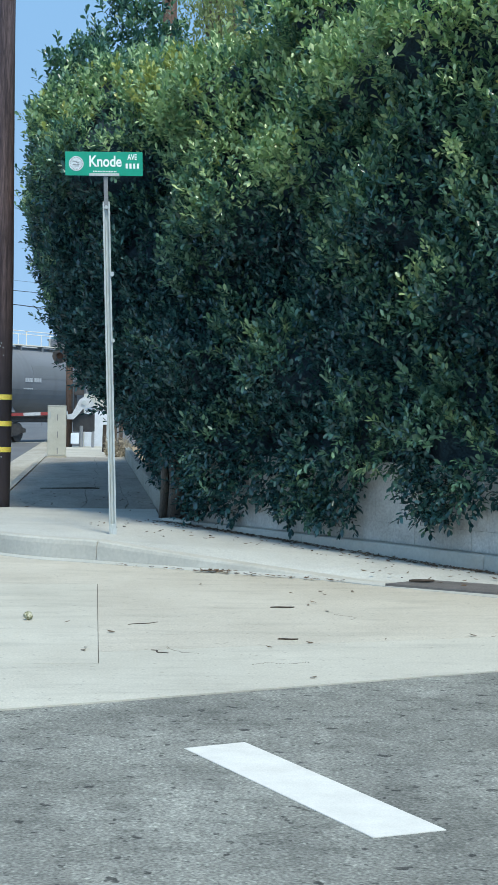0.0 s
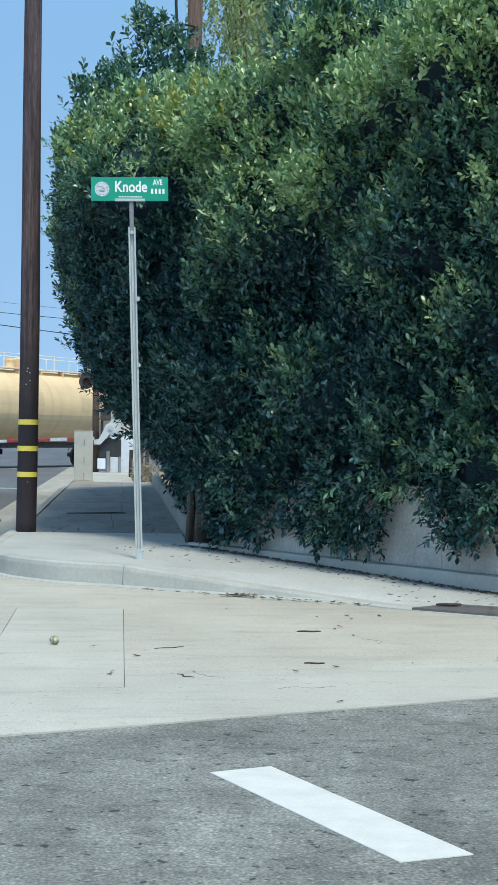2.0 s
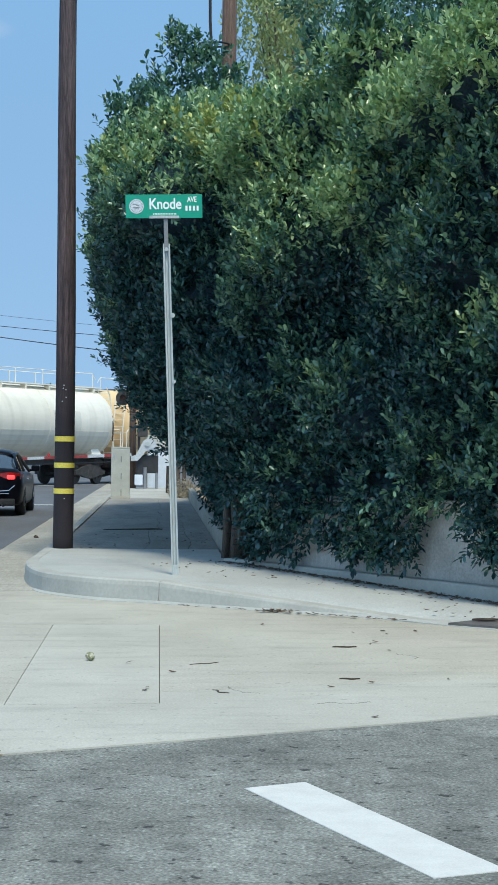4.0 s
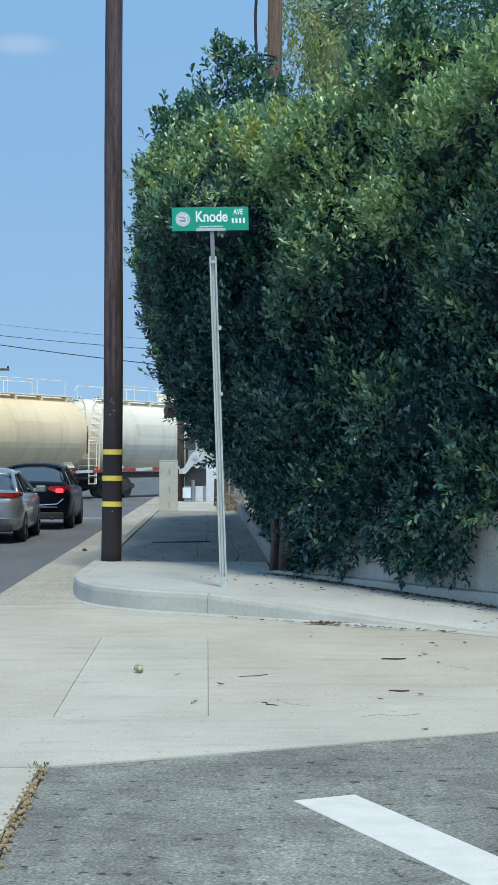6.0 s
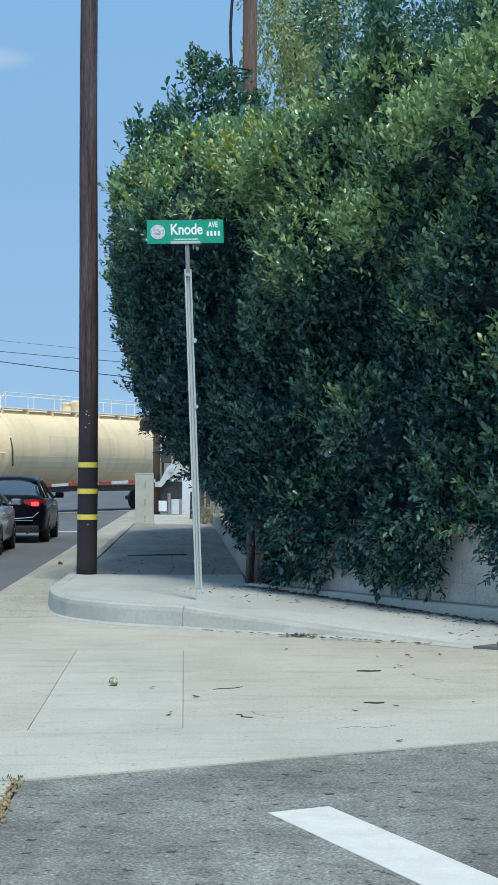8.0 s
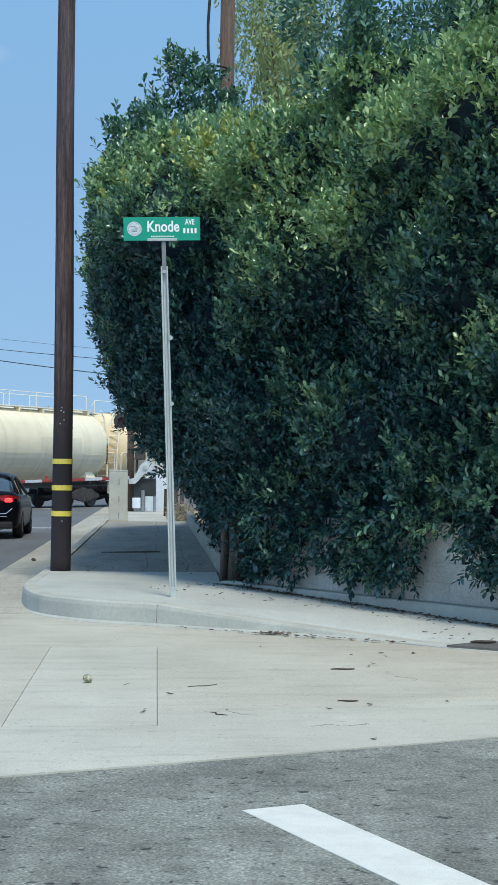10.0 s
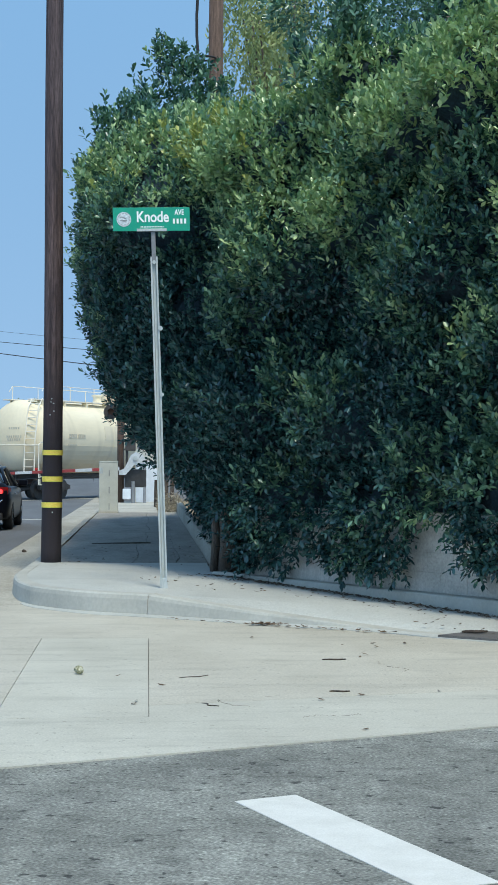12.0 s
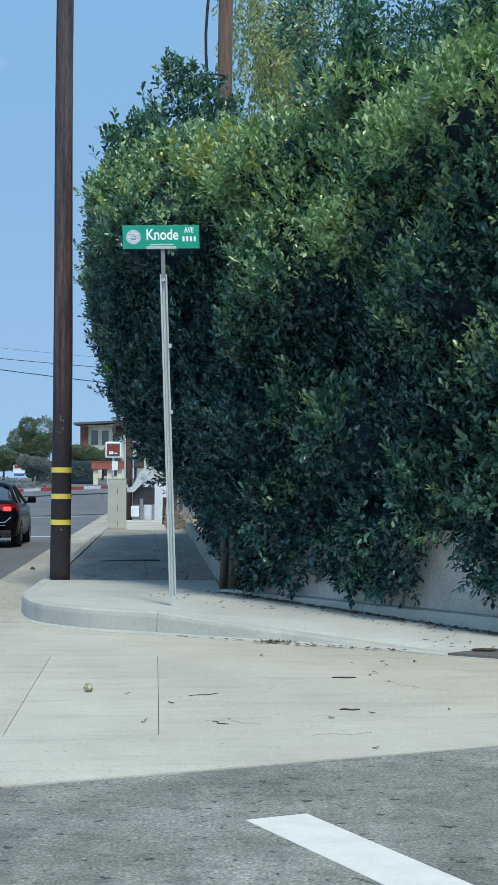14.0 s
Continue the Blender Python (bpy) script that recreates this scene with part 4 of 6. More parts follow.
    part("blade_clamp", bm, M_GALV, blade, "pale metal clamp under the blade")


def build_marking():
    bm = bmesh.new()
    a, b, c, d = (0.365, 7.17), (0.64, 7.30), (1.213, 5.74), (0.935, 5.64)
    prism(bm, [d, c, b, a], 0.0, 0.006)
    ob = part("limit_line", bm, M_PAINT)
    tagged(ob, "fresh white painted limit line on asphalt", "road marking", kind="structure")
    bm = bmesh.new()
    prism(bm, [(-2.35, 44.55), (-2.35, 44.85), (-9, 44.85), (-9, 44.55)], 0.0, 0.004)
    ob = part("stop_line", bm, M_PAINT)
    tagged(ob, "white painted stop line before the railway", "road marking", kind="structure")
    bm = bmesh.new()
    prism(bm, [(2.42, 13.86), (3.2, 13.2), (4.2, 12.6), (4.2, 13.6), (3.5, 14.72), (3.1, 14.45)], 0.0, lambda x, y: 0.036)
    ob = part("tactile_pad", bm, M_PAD)
    tagged(ob, "dark grey tactile pad set in the ramp", "tactile pad", kind="structure")


# ---------- railway ----------
TRACK_P = Vector((-3.95, 72.0))
TRACK_D = Vector((0.50, 0.866)).normalized()
TRACK_YAW = math.degrees(math.atan2(TRACK_D.y, TRACK_D.x))
SPEED, PITCH = 5.50, 16.65


def build_track():
    track = empty("railway_track", pose(TRACK_P.x, TRACK_P.y, 0, 0, 0, TRACK_YAW))
    tagged(track, "steel railway rails set flush in the crossing", "railway track", kind="structure")
    for s in (-0.72, 0.72):
        bm = bmesh.new()
        box(bm, 0, s, 0.012, 120, 0.07, 0.02, 0.004)
        part("rail", bm, M_DARK, track)
        bm = bmesh.new()
        box(bm, 0, s * 1.22, 0.006, 30, 0.18, 0.012)
        part("flange_strip", bm, M_CONC_PALE, track)


TANK_R, AXLE = 1.53, 2.60
CYL = 14.5          # length of the straight shell
X0 = 0.0            # the rear rim is the car's origin, and x runs ahead


def shell_sheet(bm, x0, x1, a0, a1, side, lift):
    """A thin curved sheet on the tank's side, between two angles over the horizontal."""
    rows = []
    for x in np.linspace(x0, x1, 9):
        ring = []
        for r in (TANK_R + lift, TANK_R - 0.02):
            arc = [math.radians(a0 + (a1 - a0) * k / 6) for k in range(7)]
            for a in (arc if r > TANK_R else arc[::-1]):
                ring.append((x, side * r * math.cos(a), AXLE + r * math.sin(a)))
        rows.append(ring)
    loft(bm, rows)


def tank_car(name, label, paint, marks, belly, patches):
    car = empty(name)
    tagged(car, label, "tank car", "train of tank cars")
    R, zc = TANK_R, AXLE
    bm = bmesh.new()
    rings = []
    n = 40
    prof = []
    for k in range(9):
        a = k / 8 * math.pi / 2
        prof.append((-0.62 * math.cos(a), R * math.sin(a) if k else 0.02))
    for k in range(1, 13):
        prof.append((CYL * k / 12, R))
    for k in range(1, 9):
        a = k / 8 * math.pi / 2
        prof.append((CYL + 0.62 * math.sin(a), R * math.cos(a) if k < 8 else 0.02))
    for x, r in prof:
        rings.append([(x, r * math.cos(i * math.tau / n), zc + r * math.sin(i * math.tau / n)) for i in range(n)])
    loft(bm, rings)
    part("tank", bm, paint, car, smooth=True)
    # Lower side sheets: dust and the belly's shade put into one darker colour.
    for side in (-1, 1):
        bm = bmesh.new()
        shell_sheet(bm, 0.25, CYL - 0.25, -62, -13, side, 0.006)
        part("belly_sheet", bm, belly, car, "darker lower sheet with dust and shade in its colour")
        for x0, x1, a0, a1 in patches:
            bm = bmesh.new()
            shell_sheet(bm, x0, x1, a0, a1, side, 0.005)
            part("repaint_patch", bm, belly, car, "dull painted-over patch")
    for x in (0.02, CYL * 0.34, CYL * 0.67, CYL - 0.02):
        bm = bmesh.new()
        r = R + 0.008
        pts = [(x, r * math.cos(a), zc + r * math.sin(a)) for a in [i * math.tau / 40 for i in range(41)]]
        tube(bm, pts, 0.012, 4, caps=False)
        part("weld_ring", bm, paint, car)
    # underframe and draft gear
    bm = bmesh.new()
    box(bm, CYL / 2, 0, 1.02, CYL + 1.4, 0.42, 0.36, 0.02)
    part("centre_sill", bm, M_DARK, car)
    for x in (-0.85, CYL + 0.85):
        bm = bmesh.new()
        box(bm, x, 0, 0.92, 0.45, 0.26, 0.26, 0.04)
        part("coupler", bm, M_DARK, car)
    for x in (0.75, CYL - 0.75):
        bm = bmesh.new()
        loft(bm, [[(x - 0.35, -1.2, 1.28), (x + 0.35, -1.2, 1.28), (x + 0.35, 1.2, 1.28), (x - 0.35, 1.2, 1.28)],
                  [(x - 0.25, -1.0, zc - 0.95), (x + 0.25, -1.0, zc - 0.95), (x + 0.25, 1.0, zc - 0.95), (x - 0.25, 1.0, zc - 0.95)]])
        part("saddle", bm, paint, car)
    # end platforms with railings
    for x, s in ((-0.5, -1), (CYL + 0.5, 1)):
        bm = bmesh.new()
        box(bm, x, 0, 1.10, 0.6, 2.9, 0.06, 0.01)
        part("end_platform", bm, M_RUST if s < 0 else M_DARK, car)
        for y in (-1.42, 1.42):
            bm = bmesh.new()
            xe = x + s * 0.32
            tube(bm, [(xe, y, 0.62), (xe, y, 2.25), (xe - s * 0.12, y, 2.36), (x - s * 0.30, y * 0.97, 2.36)], 0.024, 6)
            part("grab_rail", bm, M_TANK_WHITE, car, "white tubular hand rail")
        bm = bmesh.new()
        tube(bm, [(x + s * 0.32, -1.42, 2.25), (x + s * 0.32, 1.42, 2.25)], 0.022, 6)
        part("end_rail", bm, M_TANK_WHITE, car)
        for y in (-1.42, 1.42):
            bm = bmesh.new()
            for z in (0.62, 0.95):
                tube(bm, [(x - 0.22, y, z), (x + 0.22, y, z)], 0.02, 6)
            tube(bm, [(x - 0.22, y, 0.6), (x - 0.22, y, 1.24)], 0.02, 6)
            tube(bm, [(x + 0.22, y, 0.6), (x + 0.22, y, 1.24)], 0.02, 6)
            part("step", bm, M_TANK_WHITE, car)
    # ladders up the ends
    for x, s in ((0.0, -1), (CYL, 1)):
        bm = bmesh.new()
        for y in (-1.12, -0.62):
            tube(bm, [(x + s * 0.70, y, 1.10), (x + s * 0.66, y, 2.4), (x + s * 0.40, y, zc + R - 0.30), (x + s * 0.12, y, zc + R + 0.04)], 0.03, 6)
        for k in range(10):
            z = 1.35 + k * 0.29
            xx = x + s * float(np.interp(z, [1.1, 2.4, zc + R - 0.3, zc + R], [0.70, 0.66, 0.40, 0.12]))
            tube(bm, [(xx, -1.12, z), (xx, -0.62, z)], 0.018, 5)
        part("ladder", bm, M_TANK_WHITE, car, "white end ladder")
        bm = bmesh.new()
        tube(bm, [(x + s * -0.05, -R - 0.02, zc - 0.75), (x - s * 0.02, -R - 0.03, zc - 0.1), (x + s * 0.02, -R * 0.97, zc + 0.35)], 0.03, 6)
        part("head_brace", bm, M_DARK, car, "dark curved brace")
    # walkway and railing on the top
    bm = bmesh.new()
    for s in (-0.62, 0.62):
        box(bm, CYL / 2, s, zc + R + 0.02, CYL + 0.3, 0.42, 0.05, 0.006)
    part("walkway", bm, M_TANK_WHITE, car, "pale steel roof walkway")
    for k in range(9):
        x = 0.4 + (CYL - 0.8) * k / 8
        for s in (-1, 1):
            bm = bmesh.new()
            loft(bm, [[(x - 0.05, s * 0.82, zc + R - 0.01), (x + 0.05, s * 0.82, zc + R - 0.01), (x + 0.05, s * 0.80, zc + R - 0.34), (x - 0.05, s * 0.80, zc + R - 0.34)],
                      [(x - 0.05, s * 0.55, zc + R - 0.01), (x + 0.05, s * 0.55, zc + R - 0.01), (x + 0.05, s * 0.6, zc + R - 0.16), (x - 0.05, s * 0.6, zc + R - 0.16)]])
            part("walkway_bracket", bm, paint, car)
    for s in (-0.82, 0.82):
        bm = bmesh.new()
        zt = zc + R + 0.62
        tube(bm, [(0.3, s, zt - 0.25), (0.55, s, zt), (CYL - 0.55, s, zt), (CYL - 0.3, s, zt - 0.25)], 0.016, 5)
        for k in range(8):
            x = 0.55 + (CYL - 1.1) * k / 7
            tube(bm, [(x, s, zc + R), (x, s, zt)], 0.018, 5)
        part("roof_railing", bm, M_TANK_WHITE, car, "thin white roof railing")
    bm = bmesh.new()
    tube(bm, [(CYL / 2, 0, zc + R - 0.1), (CYL / 2, 0, zc + R + 0.48), (CYL / 2 + 0.001, 0, zc + R + 0.54)], 0.55, 24, radii=[0.55, 0.55, 0.47])
    part("manway_housing", bm, paint, car, "round manway housing on top", smooth=False)
    bm = bmesh.new()
    tube(bm, [(CYL / 2 - 1.1, 0.1, zc + R - 0.05), (CYL / 2 - 1.1, 0.1, zc + R + 0.38)], 0.2, 12)
    tube(bm, [(CYL / 2 - 1.1, 0.1, zc + R + 0.38), (CYL / 2 - 1.1, 0.1, zc + R + 0.46)], 0.26, 12)
    part("valve", bm, paint, car)
    # reporting marks as plain bars on both sides
    for side in (-1, 1) if paint in (M_TANK_GREY, M_TANK_IVORY) else ():
        bm = bmesh.new()
        for gx, cnt, zz, w, hh in [(1.35, 4, zc + 0.05, 0.11, 0.17), (2.05, 4, zc + 0.05, 0.11, 0.17), (1.25, 9, zc - 0.32, 0.06, 0.05)]:
            for k in range(cnt):
                x = gx + k * w * 1.35
                yy = side * math.sqrt((R + 0.014) ** 2 - (zz - zc) ** 2)
                box(bm, x, yy, zz, w, 0.008, hh)
        tagged(part("marking_bars", bm, marks, car, "painted marks as bars"), kind="stuff")
    bm = bmesh.new()
    for zz, cnt in ((zc + 0.35, 5), (zc + 0.0, 7), (zc - 0.12, 6)):
        for k in range(cnt):
            box(bm, -0.62 * math.sqrt(max(0, 1 - ((zz - zc) / R) ** 2 - ((k - cnt / 2) * 0.11 / R) ** 2)) - 0.006, (k - cnt / 2) * 0.11, zz, 0.008, 0.075, 0.09)
    tagged(part("end_marking_bars", bm, marks, car, "painted marks as bars"), kind="stuff")
    # bogies
    for x in (1.0, CYL - 1.0):
        bogie = empty("bogie")
        bogie.parent = car
        bogie.matrix_basis = pose(x, 0, 0)
        for s in (-0.98, 0.98):
            bm = bmesh.new()
            rings = []
            for xx, zl, zh in [(-1.15, 0.42, 0.58), (-0.8, 0.40, 0.66), (-0.45, 0.30, 0.78), (0, 0.24, 0.82), (0.45, 0.30, 0.78), (0.8, 0.40, 0.66), (1.15, 0.42, 0.58)]:
                rings.append([(xx, s - 0.07, zl), (xx, s + 0.07, zl), (xx, s + 0.07, zh), (xx, s - 0.07, zh)])
            loft(bm, rings)
            part("side_frame", bm, M_DARK, bogie)
            bm = bmesh.new()
            for q in (-0.16, 0, 0.16):
                tube(bm, [(q, s * 1.02, 0.32), (q, s * 1.02, 0.7)], 0.07, 10)
            part("springs", bm, M_DARK, bogie)
        bm = bmesh.new()
        box(bm, 0, 0, 0.74, 0.4, 2.0, 0.22, 0.03)
        part("bolster", bm, M_RUST, bogie)
        for ax in (-0.88, 0.88):
            bm = bmesh.new()
            tube(bm, [(0, -1.05, 0), (0, 1.05, 0)], 0.075, 10)
            for s in (-1, 1):
                tube(bm, [(0, s * 0.68, 0), (0, s * 0.70, 0), (0, s * 0.705, 0), (0, s * 0.82, 0)], 0.42, 24, radii=[0.45, 0.45, 0.42, 0.415])
                for k in range(4):
                    a = k * math.pi / 2
                    box(bm, 0.2 * math.cos(a), s * 0.825, 0.2 * math.sin(a), 0.12, 0.02, 0.06)
            ws = part("wheelset", bm, M_DARK, bogie, "dark steel wheels on an axle")
            ws.matrix_basis = pose(ax, 0, 0.43)
    return car


TRAIN = []


def build_train():
    faint = material("faded_marks", (0.5, 0.45, 0.35), (0.62, 0.56, 0.44), 9, 60, 0.7, 0.0)
    faded_white = material("faded_white_marks", (0.40, 0.41, 0.42), (0.52, 0.53, 0.54), 9, 60, 0.7, 0.0)
    specs = [("grey tank car of a passing freight train", M_TANK_GREY, faded_white), ("faded tan tank car with rusty end platform", M_TANK_TAN, M_TANK_GREY),
             ("dusty white tank car with roof railing", M_TANK_WHITE, faint), ("stained cream-yellow tank car with roof railing", M_TANK_CREAM, M_TANK_GREY),
             ("ivory tank car at the end of the train", M_TANK_IVORY, faint)]
    # Belly paints hold dirt plus some underside shade; patches use them too.
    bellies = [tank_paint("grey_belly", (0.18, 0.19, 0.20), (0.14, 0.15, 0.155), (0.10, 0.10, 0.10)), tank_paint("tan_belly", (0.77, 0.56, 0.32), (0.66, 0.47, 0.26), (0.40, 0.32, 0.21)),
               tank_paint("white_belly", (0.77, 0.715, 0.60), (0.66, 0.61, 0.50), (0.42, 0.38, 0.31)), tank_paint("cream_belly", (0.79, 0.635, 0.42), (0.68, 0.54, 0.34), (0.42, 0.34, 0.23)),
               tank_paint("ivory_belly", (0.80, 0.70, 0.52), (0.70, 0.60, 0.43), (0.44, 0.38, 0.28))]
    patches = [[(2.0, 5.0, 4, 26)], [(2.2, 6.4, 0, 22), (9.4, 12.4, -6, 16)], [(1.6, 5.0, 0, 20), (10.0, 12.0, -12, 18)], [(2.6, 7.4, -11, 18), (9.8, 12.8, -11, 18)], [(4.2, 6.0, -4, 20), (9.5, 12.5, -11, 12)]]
    for k, (label, paint, marks) in enumerate(specs):
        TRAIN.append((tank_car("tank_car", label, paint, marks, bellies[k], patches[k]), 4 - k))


def build_gate():
    """Crossing gate: mast, mechanism with counterweight, lowered striped arm."""
    gate = empty("crossing_gate", pose(-0.72, 58.0, 0.0))
    tagged(gate, "lowered railway crossing gate with red and white striped arm", "crossing gate")
    bm = bmesh.new()
    tube(bm, [(-0.22, 0.3, 0), (-0.22, 0.3, 4.6)], 0.12, 14)
    part("mast", bm, M_POLE_FAR, gate, "brown mast", smooth=True)
    bm = bmesh.new()
    box(bm, 0.30, -0.05, 1.0, 0.75, 0.4, 0.62, 0.03)
    part("mechanism_box", bm, M_TRIM, gate, "dark grey gate mechanism case")
    # counterweight bracket, a bent white plate
    for s in (-0.22, 0.18):
        bm = bmesh.new()
        out = [(-0.27, 1.12), (-0.05, 1.12), (0.10, 1.27), (0.26, 1.47), (0.40, 1.52), (0.62, 1.55), (0.64, 1.70), (0.50, 1.86), (0.30, 1.90), (0.14, 1.80), (0.02, 1.54), (-0.10, 1.32), (-0.27, 1.27)]
        f0 = [bm.verts.new((x, s - 0.24, z)) for x, z in out]
        f1 = [bm.verts.new((x, s - 0.20, z)) for x, z in out]
        bm.faces.new(f0)
        bm.faces.new(f1[::-1])
        for i in range(len(out)):
            bm.faces.new((f0[i], f1[i], f1[(i + 1) % len(out)], f0[(i + 1) % len(out)]))
        part("counterweight_bracket", bm, M_BRACKET, gate, "bent pale grey steel bracket")
    bm = bmesh.new()
    tube(bm, [(0.30, -0.52, 1.70), (0.30, 0.05, 1.70)], 0.08, 14)
    part("counterweight", bm, M_GALV, gate)
    arm = empty("arm")
    arm.parent = gate
    arm.matrix_basis = pose(-0.25, -0.45, 1.33, 0, -2.6, 0)
    x = 0
    for k in range(15):
        w = 0.45 if k % 2 == 1 else 0.58 if k else 0.48
        bm = bmesh.new()
        box(bm, -x - w / 2, 0, 0, w, 0.05, 0.115 - 0.003 * k, 0.008)
        part("arm_section", bm, M_RED if k % 2 == 1 else M_BRACKET, arm, "dull red stripe" if k % 2 == 1 else "dull white stripe")
        x += w
    for x in (-2.84, -5.1, -7.2):
        bm = bmesh.new()
        tube(bm, [(x, -0.03, 0.11), (x, 0.05, 0.11)], 0.05, 14)
        box(bm, x, 0.02, 0.06, 0.05, 0.05, 0.06)
        part("gate_lamp", bm, M_LAMP_RED, arm, "small lit red lamp")
    bm = bmesh.new()
    for k in range(12):
        tube(bm, [(-0.9 - k * 0.55, 0.12, 0.9 - 1.22 + 0.12), (-0.9 - k * 0.55, 0.12, 0.4 - 1.22 + 0.42)], 0.01, 5) if k % 3 == 0 else None
    tube(bm, [(-0.6, 0.12, -0.22), (-7.0, 0.12, -0.22)], 0.018, 5)
    part("lower_rail", bm, M_DARK, arm)
    # the round signal head on a cross arm, and small boxes round the mast
    bm = bmesh.new()
    tube(bm, [(-0.75, 0.2, 3.3), (0.3, 0.2, 3.3)], 0.04, 8)
    part("cross_arm", bm, M_DARK, gate)
    for x in (-0.56, 0.14):
        head = empty("signal_head")
        head.parent = gate
        head.matrix_basis = pose(x, 0.12, 3.3)
        bm = bmesh.new()
        tube(bm, [(0, 0, 0), (0, 0.02, 0)], 0.26, 28)
        part("target_disc", bm, M_DARK, head, "round black target disc")
        bm = bmesh.new()
        tube(bm, [(0, -0.005, 0), (0, -0.04, 0)], 0.10, 18)
        part("lens", bm, M_RUST, head, "unlit dark red lens")
        bm = bmesh.new()
        rows = []
        for y, r in ((-0.005, 0.125), (-0.24, 0.13), (-0.24, 0.12), (-0.005, 0.115)):
            rows.append([(r * math.cos(q), y, r * math.sin(q)) for q in [math.pi * (-0.15 + 1.3 * k / 16) for k in range(17)]])
        loft(bm, rows, close=False, caps=False)
        part("hood", bm, M_DARK, head, "black hood over the lens")
    bm = bmesh.new()
    box(bm, -0.1, -0.1, 2.0, 0.06, 0.06, 0.06)
    tube(bm, [(-0.12, -0.1, 2.0), (-0.12, -0.1, 1.5)], 0.02, 6)
    part("bell_conduit", bm, M_DARK, gate)
    bm = bmesh.new()
    box(bm, 0.0, -0.35, 0.46, 0.28, 0.26, 0.36, 0.02)
    part("junction_box", bm, M_PALEBOX, gate, "white junction box")
    bm = bmesh.new()
    tube(bm, [(0.22, -0.3, 0.0), (0.22, -0.3, 0.9)], 0.06, 10)
    tube(bm, [(0.62, -0.2, 0.0), (0.62, -0.2, 1.5)], 0.05, 10)
    part("conduit", bm, M_SHED, gate)
    bm = bmesh.new()
    box(bm, 0.12, 0.1, 2.12, 0.36, 0.3, 0.34, 0.03)
    tube(bm, [(-0.2, 0.2, 2.3), (0.34, 0.1, 2.34)], 0.05, 8)
    tube(bm, [(0.0, 0.1, 1.2), (0.0, 0.1, 2.1)], 0.045, 8)
    part("signal_bracket", bm, M_DARK, gate, "dark bracket and housing on the mast")


def build_cabinets():
    cab = empty("utility_cabinet", pose(-1.06, 45.4, 0.155))
    tagged(cab, "tall pale grey-green steel utility cabinet on the sidewalk", "utility cabinet")
    bm = bmesh.new()
    box(bm, 0, 0, 0.70, 0.50, 0.42, 1.37, 0.012)
    part("body", bm, M_CAB, cab)
    bm = bmesh.new()
    box(bm, 0, 0, 0.02, 0.54, 0.46, 0.05, 0.01)
    part("plinth", bm, M_CONC, cab)
    bm = bmesh.new()
    box(bm, 0, -0.005, 1.39, 0.51, 0.43, 0.03, 0.008)
    part("lid", bm, M_CAB, cab)
    bm = bmesh.new()
    box(bm, -0.0, -0.216, 0.70, 0.46, 0.012, 1.28, 0.004)
    part("door", bm, M_CAB, cab)
    for z in (0.18, 0.62, 1.08):
        bm = bmesh.new()
        box(bm, 0.02, -0.226, z, 0.022, 0.012, 0.17, 0.003)
        part("hinge", bm, M_SHED, cab)
    bm = bmesh.new()
    box(bm, -0.19, -0.226, 1.15, 0.07, 0.01, 0.16)
    part("label_plate", bm, M_GALV, cab)
    house = empty("relay_cabinet", pose(0.02, 60.5, 0.05))
    tagged(house, "pale blue-white railway relay cabinet", "cabinet")
    bm = bmesh.new()
    box(bm, 0, 0, 0.78, 0.86, 0.8, 1.42, 0.02)
    part("body", bm, M_PALEBOX, house)
    bm = bmesh.new()
    box(bm, 0, 0, 1.51, 0.95, 0.9, 0.06, 0.02)
    part("roof", bm, M_PALEBOX, house)
    bm = bmesh.new()
    box(bm, 0, 0, 0.03, 0.9, 0.85, 0.12, 0.01)
    part("plinth", bm, M_CONC, house)
    shed = empty("equipment_shed", pose(0.45, 66.0, 0.0))
    tagged(shed, "white-painted railway equipment shed behind the gate mast", "shed")
    bm = bmesh.new()
    box(bm, 0.1, 0, 1.25, 1.9, 2.4, 2.5, 0.02)
    part("wall", bm, M_SHED, shed)
    bm = bmesh.new()
    box(bm, 0.1, 0, 2.55, 2.1, 2.6, 0.1, 0.02)
    part("roof", bm, M_GALV, shed)
    bm = bmesh.new()
    box(bm, -0.5, -1.21, 1.05, 0.85, 0.04, 2.05, 0.01)
    part("door", bm, M_CAB, shed)
    for k, (x, y, h) in enumerate([(0.25, 52.0, 0.9), (0.55, 50.0, 1.2), (0.7, 48.5, 1.1)]):
        p = empty("marker_post", pose(x, y, 0.1))
        tagged(p, "short weathered post in dry weeds", "post", "marker posts")
        bm = bmesh.new()
        tube(bm, [(0, 0, 0), (0.02, 0, h)], 0.06, 9)
        part("post", bm, M_BARK if k else M_STICK, p)


# ---------- cars ----------
def car_shell(bm, stations):
    """A closed shell from stations of y, low z, high z, half width low, half width shoulder, half width top, shoulder height."""
    rings = []
    for y, zl, zs, zh, wl, ws, wt in stations:
        half = [(wl * 0.55, zl), (wl * 0.94, zl + 0.02), (wl, zl + 0.10), (ws, zl + (zs - zl) * 0.62), (ws * 0.985, zs), (wt, zh - 0.02 if zh > zs + 0.03 else zh - 0.005), (wt * 0.6, zh), (0.0001, zh + 0.006)]
        ring = [(x, y, z) for x, z in half] + [(-x, y, z) for x, z in half[-2::-1]]
        rings.append(ring)
    loft(bm, rings, close=True, caps=True)


